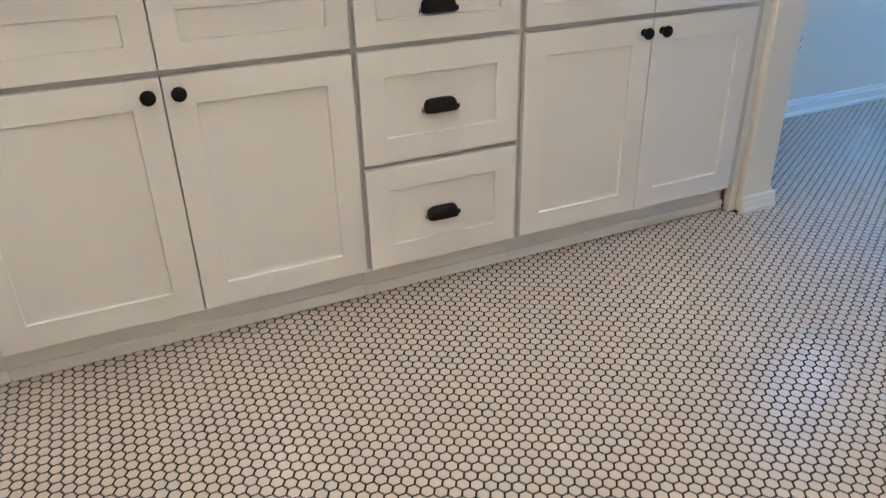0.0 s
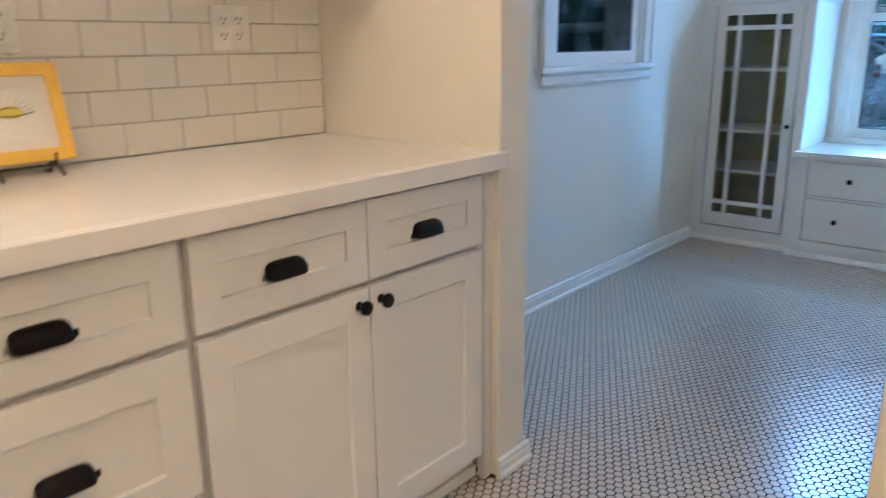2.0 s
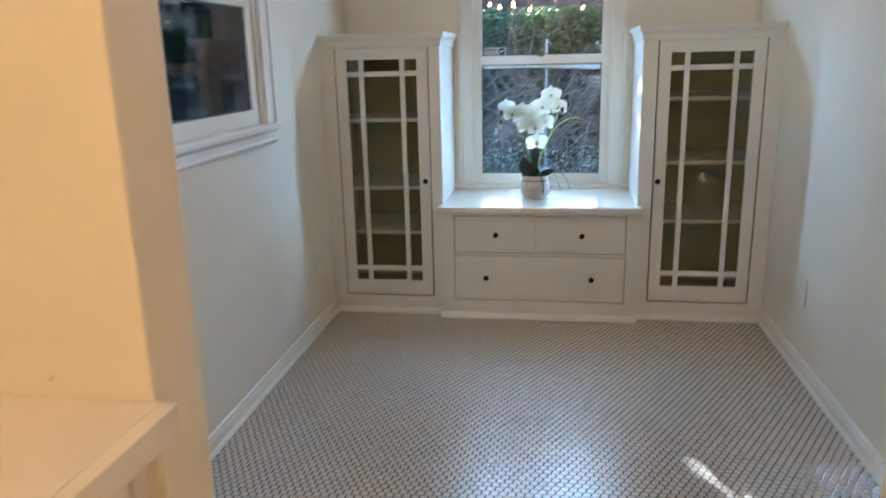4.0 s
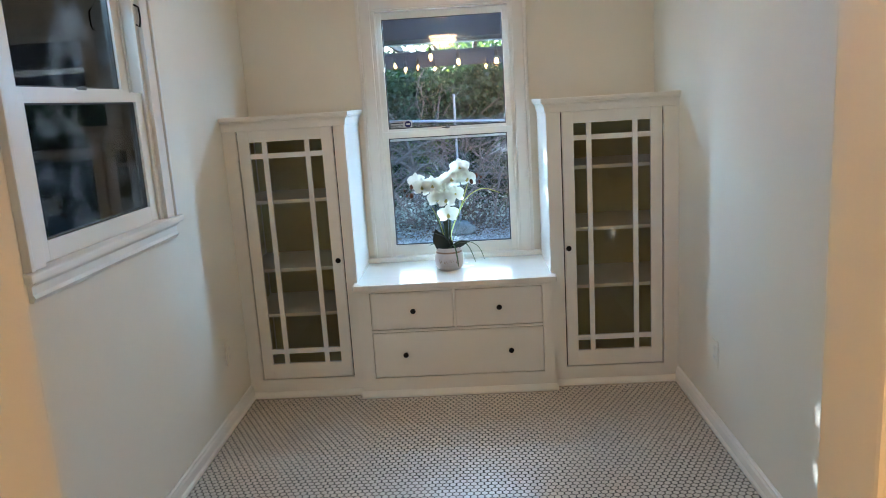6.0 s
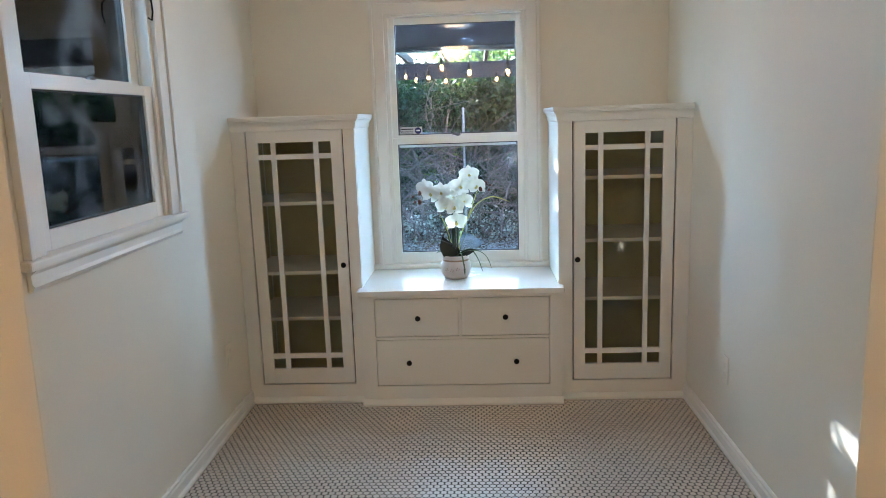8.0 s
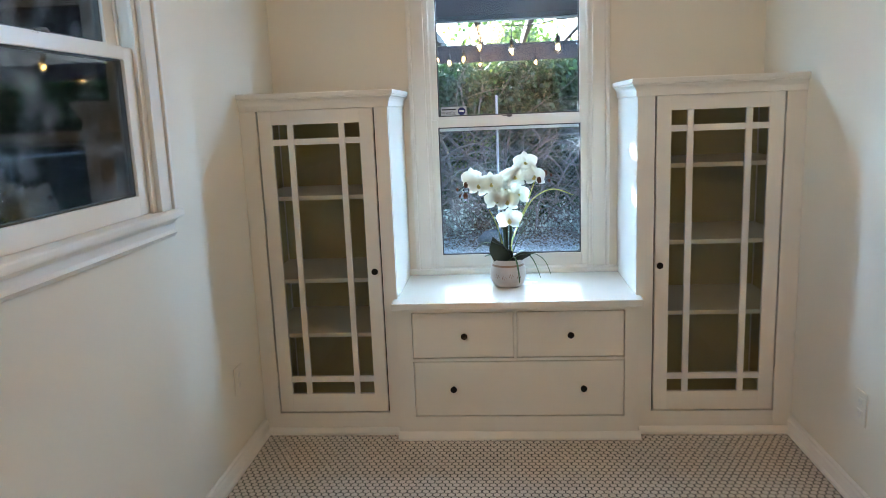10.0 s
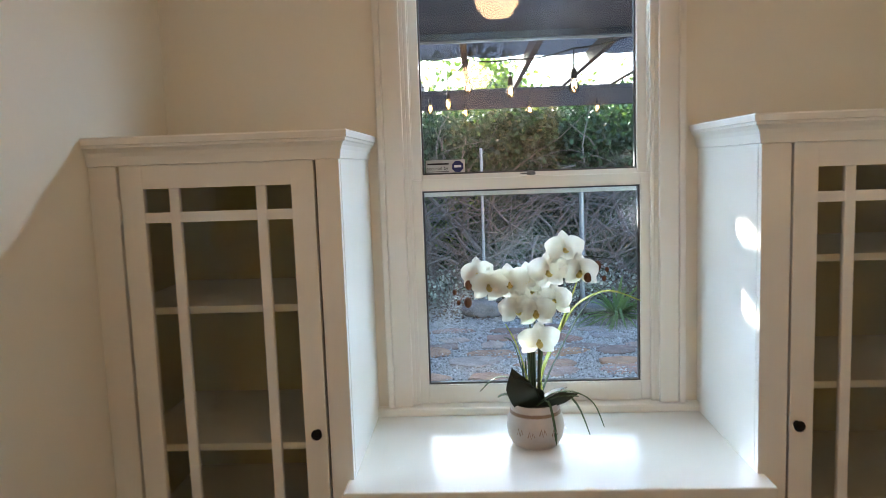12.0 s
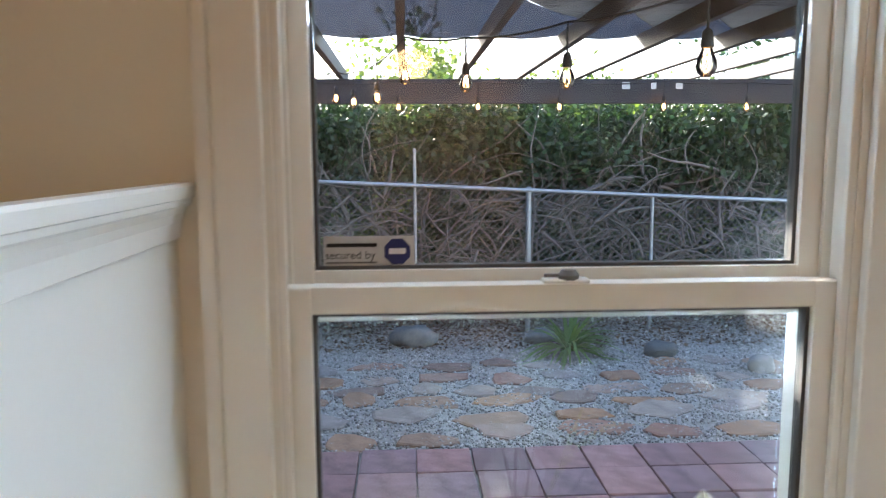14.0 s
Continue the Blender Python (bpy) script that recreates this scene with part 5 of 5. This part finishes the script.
def foliage(name, parent, k, xs, ys, zs, size, mat, clumps, spread, label):
    """Leaves gathered round random clump centres, in parent's space."""
    c = np.stack([rng.uniform(*xs, clumps), rng.uniform(*ys, clumps), rng.uniform(*zs, clumps)], 1)
    idx = rng.integers(0, clumps, k)
    pl = c[idx] + rng.normal(size=(k, 3)) * np.asarray(spread)
    pl[:, 2] = np.maximum(pl[:, 2], 0.02)
    ob = new(name, bulk(name, LEAF_V, LEAF_F, placed(pl, rng.uniform(size * 0.6, size * 1.3, k), random_turns(k)), mat))
    ob.parent = parent
    return tagged(ob, label, kind="stuff")


foliage("foliage", hedge, 62000, (-0.45, 0.9), (-6.5, 7.5), (1.72, 2.55), 0.070, LEAVES, 520, (0.13, 0.22, 0.13), "dense dark green leaves")
foliage("inner_leaves", hedge, 26000, (0.7, 1.5), (-6.5, 7.5), (1.45, 2.35), 0.12, LEAVES, 700, (0.12, 0.18, 0.12), "dark leaves deep in the hedge")
foliage("undergrowth", hedge, 9000, (0.2, 1.6), (-6.5, 7.5), (0.1, 1.8), 0.06, LEAVES, 160, (0.15, 0.2, 0.2), "sparse leaves among the branches")
# patches where the sun reaches the hedge, painted by the lighter leaf colour
foliage("sun_coloured_leaves", hedge, 2600, (0.3, 1.3), (1.6, 4.0), (0.5, 1.7), 0.055, LIGHT_LEAVES, 40, (0.1, 0.14, 0.14), "light green leaves, sunlight put into their colour")
foliage("sun_coloured_leaves", hedge, 1800, (0.3, 1.3), (-3.5, -1.2), (0.7, 2.2), 0.055, LIGHT_LEAVES, 30, (0.1, 0.14, 0.14), "light green leaves, sunlight put into their colour")
PALE_LEAVES = leaf_material("pale grey-green leaves", (0.20, 0.24, 0.20), (0.50, 0.56, 0.52))
foliage("ground_cover", hedge, 7000, (-0.75, 0.5), (-6, 7), (0.03, 0.42), 0.045, PALE_LEAVES, 200, (0.12, 0.16, 0.08), "pale grey-green ground cover")
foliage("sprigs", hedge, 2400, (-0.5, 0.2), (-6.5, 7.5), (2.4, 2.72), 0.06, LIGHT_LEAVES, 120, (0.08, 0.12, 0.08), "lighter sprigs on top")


def far_tree(x, y, h, r, n, mat):
    t = thing("tree", "leafy green tree standing behind the hedge", "tree", (x, y, GZ), "trees behind the hedge")
    bm = bmesh.new()
    tube(bm, [(0, 0, 0), (0.06, 0.03, h * 0.3), (-0.05, 0.1, h * 0.6), (0.05, 0.05, h * 0.85)], [0.16, 0.13, 0.09, 0.04], 8)
    for k in range(7):
        a = k * 2.4
        z0 = h * random.uniform(0.35, 0.65)
        tube(bm, [(0, 0.03, z0), (r * 0.45 * math.cos(a), r * 0.45 * math.sin(a), z0 + 0.12 * h), (r * 0.85 * math.cos(a), r * 0.85 * math.sin(a), z0 + 0.2 * h)], [0.06, 0.04, 0.015], 6)
    part("trunk", bm, BARK, t, smooth=True)
    c = rng.normal(size=(60, 3)) * np.array([r * 0.45, r * 0.45, h * 0.14]) + np.array([0, 0, h * 0.72])
    pl = c[rng.integers(0, 60, n)] + rng.normal(size=(n, 3)) * 0.22
    cr = new("crown", bulk("crown", LEAF_V, LEAF_F, placed(pl, rng.uniform(0.07, 0.15, n), random_turns(n)), mat))
    cr.parent = t
    tagged(cr, "loose green leaves", kind="stuff")
    return t


far_tree(17.5, 6.6, 4.6, 1.6, 5000, LEAVES)
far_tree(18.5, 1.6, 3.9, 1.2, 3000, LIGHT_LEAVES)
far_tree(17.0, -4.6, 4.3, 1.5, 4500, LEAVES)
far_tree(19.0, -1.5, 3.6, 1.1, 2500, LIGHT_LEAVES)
back = thing("shrubs", "dark green shrubs filling the ground behind", "shrubs", (15.8, 0.5, GZ))
foliage("foliage", back, 60000, (-0.5, 1.2), (-8, 9), (0.1, 2.35), 0.11, LEAVES, 520, (0.2, 0.28, 0.2), "dark green leaves")

foliage("low_foliage", back, 30000, (-0.9, 0.6), (-8, 9), (0.05, 1.3), 0.13, LEAVES, 420, (0.2, 0.28, 0.2), "dark green leaves near the ground")

# ---- pergola with rafters and shade cloth ----
pergola = thing("pergola", "dark stained timber pergola with black shade cloth", "pergola", (6.56, 0, GZ))
PX = 4.44
part("beam", boxed(PX, PX + 0.05, -4.2, 5.6, 2.300, 2.480, bevel=0.004), DARK_WOOD, pergola)
for y in (-4.1, 3.45, 5.5):
    part("post", boxed(PX - 0.02, PX + 0.07, y - 0.045, y + 0.045, 0.0, 2.300, bevel=0.004), DARK_WOOD, pergola)
bm = bmesh.new()
tube(bm, [(PX + 0.025, 3.42, 1.80), (PX + 0.025, 2.96, 2.302)], 0.045, 4)
part("brace", bm, DARK_WOOD, pergola)
for k in range(20):
    y = 1.62 + 0.44 * (k - 11)
    part("rafter", boxed(0.475, PX + 0.55, y - 0.019, y + 0.019, 2.482, 2.572, bevel=0.003), DARK_WOOD_X, pergola)


def cloth(rows):
    """Woven sheet over the rafters; each row is (y of its two edges, x where it begins at either edge), sagging between rafters."""
    verts, faces = [], []
    for y0, y1, x0, x1, far, *end in rows:
        end = end[0] if end else far
        b = len(verts)
        nu, nv = 8, 4
        for i in range(nu + 1):
            for j in range(nv + 1):
                v = j / nv
                yy = y0 + (y1 - y0) * v
                near = x0 + (x1 - x0) * v
                xx = near + (far + (end - far) * v - near) * i / nu
                verts.append((xx - 6.56, yy, 2.576 - 0.02 * abs(math.sin((yy - 1.62) / 0.44 * math.pi)) + 0.006 * math.sin(5 * xx)))
        for i in range(nu):
            for j in range(nv):
                a = b + i * (nv + 1) + j
                faces.append((a, a + 1, a + nv + 2, a + nv + 1))
    ob = new("shade_cloth", raw_mesh("shade_cloth", verts, faces, CLOTH, True))
    ob.parent = pergola
    ob["label"] = "black woven shade cloth"
    so = ob.modifiers.new("thickness", 'SOLIDIFY')
    so.thickness = 0.003


# sheet over the far half: its dark part slants back between the rafters on one side
FAR = 9.60
# the slanted slit near y 3.03 to 3.28 is added for the floor's sun streak
cloth([(1.62 + 0.44 * k, 2.06 + 0.44 * k, 8.52, 8.52, FAR) for k in range(0, 2)] + [(2.50, 3.03, 8.52, 8.52, FAR), (3.03, 3.28, 8.52, 8.52, 8.735, 9.105), (3.03, 3.28, 8.775, 9.145, FAR), (3.28, 4.0, 8.52, 8.52, FAR)])
cloth([(1.18, 1.62, 9.12, 8.52, FAR), (0.74, 1.18, 9.36, 8.55, FAR), (0.30, 0.74, 9.40, 8.70, FAR), (-0.14, 0.30, 9.42, 8.75, FAR)]
      + [(-0.58 - 0.44 * k, -0.14 - 0.44 * k, 9.45, 8.8, FAR) for k in range(3)])
# pale panels fill the slanted bays as the sunlit part of the cloth
bays = [(1.18, 1.62, 9.12, 8.52), (0.74, 1.18, 9.36, 8.55), (0.30, 0.74, 9.40, 8.70)] + [(-0.14 - 0.44 * k, 0.30 - 0.44 * k, 9.44, 8.78) for k in range(3)]
for y0, y1, x0, x1 in bays:
    verts = [(xx - 6.56, yy, 2.572 - 0.012 * math.sin(math.pi * (yy - y0) / 0.44)) for yy in (y0, (y0 + y1) / 2, y1) for xx in (8.50, (x0 if yy == y0 else x1 if yy == y1 else (x0 + x1) / 2) - 0.002)]
    ob = new("pale_cloth_panel", raw_mesh("pale_cloth_panel", verts, [(0, 1, 3, 2), (2, 3, 5, 4)], PALE_CLOTH, True))
    ob.parent = pergola
    ob["label"] = "shade cloth panel, sunlight put into its pale colour"
    so = ob.modifiers.new("thickness", 'SOLIDIFY')
    so.thickness = 0.002
# sheet nearer the house, with narrow slits added to shape the sun patches indoors
cloth([(-0.6, 1.62, 7.06, 7.06, 8.55), (1.62, 2.228, 7.06, 7.06, 8.55), (2.228, 2.25, 7.06, 7.06, 7.985), (2.25, 2.275, 7.06, 7.06, 7.50), (2.25, 2.275, 7.93, 7.93, 7.985), (2.228, 2.275, 8.17, 8.22, 8.55),
       (2.275, 2.31, 7.06, 7.06, 7.50), (2.275, 2.31, 7.93, 7.93, 8.55), (2.31, 2.36, 7.06, 7.06, 8.55), (2.36, 2.45, 7.06, 7.06, 8.38), (2.45, 3.6, 7.06, 7.06, 8.55)])
for y, w in ((0.35, 0.06), (0.15, 0.04), (-0.05, 0.05)):
    part("clip", boxed(PX - 0.004, PX, y, y + w, 2.405, 2.455), PLASTIC, pergola, "scrap of pale tape")

# ---- string lights ----
def festoon(anchors, label):
    """A cord through the bulb sockets' tops, with sag between them."""
    ob = thing("string_lights", label, "string lights")
    pts = []
    for a, b in zip(anchors, anchors[1:]):
        a, b = Vector(a), Vector(b)
        for k in range(6):
            u = k / 6
            pts.append(a.lerp(b, u) + Vector((0, 0, -0.10 * (b - a).length * u * (1 - u))))
    pts.append(Vector(anchors[-1]))
    part("cord", tube(bmesh.new(), pts, 0.0045, 6), CORD, ob, "black rubber cord", True)
    return ob


def bulb_at(ob, p):
    p = Vector(p)
    sk = bmesh.new()
    lathe(sk, [(0.005, 0.0), (0.012, -0.006), (0.015, -0.020), (0.0165, -0.045), (0.0155, -0.048)], p, 14)
    tube(sk, [p + Vector((0, 0, 0.10)), p], 0.004, 6)
    socket = part("socket", sk, CORD, ob, "black lamp socket", True)
    gl = bmesh.new()
    lathe(gl, [(0.012, -0.046), (0.014, -0.055), (0.024, -0.078), (0.027, -0.095), (0.022, -0.112), (0.010, -0.122), (0.001, -0.124)], p, 16)
    g = part("bulb", gl, BULB, socket, "clear glass bulb", True)
    g.visible_shadow = False
    part("filament", tube(bmesh.new(), [p + Vector((dx, dy, dz)) for dx, dy, dz in ((0, -0.006, -0.062), (0, -0.009, -0.098), (0, 0, -0.070), (0, 0.009, -0.098), (0, 0.006, -0.062))], 0.0016, 5), FILAMENT, socket, "glowing filament")


RUN_A = [(7.39, 1.27, 1.79), (7.99, 1.50, 1.81), (8.59, 1.79, 1.85), (9.09, 2.04, 1.93), (9.59, 2.19, 1.87), (10.09, 2.35, 1.88), (10.69, 2.51, 1.95)]
up = Vector((0, 0, 0.10))
lights = festoon([(6.62, 0.60, 2.02)] + [Vector(p) + up for p in RUN_A] + [(10.98, 2.75, 2.02)], "black cord with clear glowing bulbs under the pergola")
for p in RUN_A:
    bulb_at(lights, p)
RUN_B = [(10.91, 2.70, 1.90), (10.91, 2.08, 1.90), (10.91, 1.50, 1.90), (10.91, 0.90, 1.90), (10.91, 0.12, 1.905), (10.91, -0.51, 1.90), (10.91, -1.2, 1.90)]
lights = festoon([Vector(p) + up for p in RUN_B], "black cord with small glowing bulbs along the beam")
for p in RUN_B:
    bulb_at(lights, p)

# ---- low roof eave over the garden window ----
eave = bmesh.new()
extrude_profile(eave, [(6.537, 1.985), (7.022, 1.838), (7.022, 1.815), (7.050, 1.815), (7.050, 2.028), (6.537, 2.240)], 0.30, 3.06, lambda s, o, u: Vector((o, s, u)))
eave_board = tagged(new("roof_eave", mesh_of("roof_eave", eave, NAVY_WOOD)), "dark painted eave above the garden window", "roof", kind="structure")
part("drip_edge", boxed(7.0505, 7.062, 0.29, 3.07, 1.806, 1.830, bevel=0.002), GALV, eave_board, "thin grey metal drip edge")

# ---- unseen eave over the side yard, lengthened to keep sun off the side window ----
eave = bmesh.new()
box(eave, 2.4, 8.1, NY1 + OUT + 0.001, NY1 + OUT + 0.95, 2.36, 2.40)
box(eave, 2.4, 8.1, NY1 + OUT + 0.95, NY1 + OUT + 0.98, 2.28, 2.42)
tagged(new("roof_eave", mesh_of("roof_eave", eave, DARK_WOOD_X)), "dark timber eave, lengthened out of view to block the sun", "roof", kind="structure")

# ---- yard beside the house, seen through the small window ----
gate = thing("board_gate", "dark brown dog-eared board gate beside the house", "gate", (6.44, NY1 + OUT, GZ))
for k in range(6):
    bm = bmesh.new()
    h, c = 2.335 + random.uniform(-0.012, 0.012), 0.032
    outline = [(0, 0.04), (0.138, 0.04), (0.138, h - c), (0.138 - c, h), (c, h), (0, h - c)]
    a = [bm.verts.new((0, 0.006 + 0.142 * k + py, pz)) for py, pz in outline]
    b = [bm.verts.new((0.018, 0.006 + 0.142 * k + py, pz)) for py, pz in outline]
    bm.faces.new(a)
    bm.faces.new(b[::-1])
    for i in range(6):
        bm.faces.new((a[i], a[(i + 1) % 6], b[(i + 1) % 6], b[i]))
    part("board", bm, FENCE_WOOD, gate)
for z in (0.42, 1.72):
    part("rail", boxed(0.0185, 0.058, 0.006, 0.854, z, z + 0.09, bevel=0.003), FENCE_WOOD, gate)
part("post", boxed(-0.01, 0.08, 0.862, 0.952, 0.0, 1.95, bevel=0.004), FENCE_WOOD, gate)

terrace = thing("retaining_wall", "dark timber retaining wall with a pale coping", "retaining wall", (4.0, 5.5, GZ))
for k in range(7):
    part("plank", boxed(0, 9.0, 0.010 * (k % 2), 0.12, 0.33 * k, 0.33 * k + 0.318, bevel=0.006), FENCE_WOOD, terrace)
bm = boxed(0, 9.0, -0.06, 0.30, 2.312, 2.42, bevel=0.012)
part("coping", bm, COPING, terrace, "pale weathered concrete coping")
for x in (0.4, 2.4, 4.4, 6.4, 8.4):
    part("stake", boxed(x, x + 0.09, -0.05, -0.001, 0, 2.31, bevel=0.006), FENCE_WOOD, terrace)
side = thing("shrubs", "ivy and shrubs on the bank beyond the side yard", "shrubs", (8.0, 6.3, GZ))
foliage("foliage", side, 30000, (-4, 5), (-0.3, 0.9), (2.5, 4.2), 0.10, IVY, 260, (0.25, 0.2, 0.22), "green ivy leaves")
foliage("low_foliage", side, 9000, (-3.6, 5), (-1.5, -0.95), (0.05, 0.9), 0.08, LEAVES, 120, (0.2, 0.12, 0.15), "dark leaves at the foot of the wall")
boulder(7.9, 4.9, 0.26, 0.3, 0.22, "grey boulder at the foot of the retaining wall")
# ---- subway tiles of the backsplash ----
splash = tagged(new("backsplash", mesh_of("backsplash", boxed(KX0, KX1 - 0.001, KY1 + 0.005, KY1 + 0.0118, 0.9205, 1.56), SPLASH_GROUT)), "white subway tile backsplash with grey grout", "backsplash", kind="structure")
TW, TH, TG = 0.1525, 0.0785, 0.0024
tile_meshes = {}


def subway(w):
    key = round(w, 3)
    if key not in tile_meshes:
        tile_meshes[key] = mesh_of("tile", boxed(0, w, 0, 0.007, 0, TH - TG, bevel=0.0012), SUBWAY)
    return tile_meshes[key]


for row in range(8):
    z = 0.9225 + row * TH
    edge = KX1 - 0.092 - (0.0 if row % 2 else TW / 2) + 0.0
    x = KX1 - 0.003
    left = edge
    while x > 0.62:
        wide = x - left - TG
        if wide > 0.01:
            ob = shared("tile", subway(wide), splash, pose(left + TG, KY1 + random.uniform(-0.0004, 0.0004), z, 0, 0, random.uniform(-0.12, 0.12)))
        x, left = left, left - TW

# ---- hexagon floor tiles ----
HP = 0.0270
HR = (HP - 0.0039) / math.sqrt(3)


def hex_ring(r, z):
    return [(r * math.cos(k * math.pi / 3), r * math.sin(k * math.pi / 3), z) for k in range(6)]


HEX_V = np.array(hex_ring(HR - 0.0010, 0.0) + hex_ring(HR, -0.0007) + hex_ring(HR, -0.0030))
HEX_F = [tuple(range(6))] + [(6 + k, 6 + (k + 1) % 6, (k + 1) % 6, k) for k in range(6)] + [(12 + k, 12 + (k + 1) % 6, 6 + (k + 1) % 6, 6 + k) for k in range(6)]
floor_ob = bpy.data.objects["floor"]
centres = []
i = 0
x = KX0
while x < 5.92:
    y = KY0 + (HP / 2 if i % 2 else 0)
    while y < NY1:
        kitchen = x < KX1 - 0.012 and y < 2.300
        door = KX1 - 0.02 < x < NX0 + 0.02 and DOOR0 + 0.006 < y < DOOR1 - 0.006
        nook = NX0 + 0.006 < x and NY0 + 0.012 < y < NY1 - 0.012
        if kitchen or door or nook:
            centres.append((x, y))
        y += HP
    x += HP * math.sqrt(3) / 2
    i += 1
single = mesh_of("tile", bmesh.new(), HEX_ONE)
single.clear_geometry()
single.from_pydata([tuple(v) for v in HEX_V], [], HEX_F)
rest = []
count = 0
for cx, cy in centres:
    dz = random.gauss(0, 0.00018)
    if 1.62 < cx < 2.05 and 1.55 < cy < 1.97 and count < 300:
        shared("tile", single, floor_ob, Matrix.Translation((cx, cy, dz)))
        count += 1
    else:
        rest.append((cx, cy, dz))
off = np.array(rest)
nv, nt_ = len(HEX_V), len(off)
tilt = np.random.normal(0, 0.010, (nt_, 2))
allv = np.repeat(HEX_V[None], nt_, 0)
allv[:, :, 2] += tilt[:, :1] * HEX_V[None, :, 0] + tilt[:, 1:] * HEX_V[None, :, 1]
allv = (allv + off[:, None, :]).reshape(-1, 3)
loops, starts, totals = [], [], []
base_loops = [v for f in HEX_F for v in f]
per = len(base_loops)
face_len = [len(f) for f in HEX_F]
face_start = np.cumsum([0] + face_len[:-1])
me = bpy.data.meshes.new("tiles")
me.vertices.add(len(allv))
me.vertices.foreach_set("co", allv.ravel())
me.loops.add(per * nt_)
me.loops.foreach_set("vertex_index", (np.array(base_loops)[None] + nv * np.arange(nt_)[:, None]).ravel())
me.polygons.add(len(HEX_F) * nt_)
me.polygons.foreach_set("loop_start", (face_start[None] + per * np.arange(nt_)[:, None]).ravel())
me.update(calc_edges=True)
me.shade_flat()
me.materials.append(HEX)
tiles = new("tiles", me)
tiles.parent = floor_ob
tagged(tiles, "small white hexagon mosaic tiles", kind="stuff")
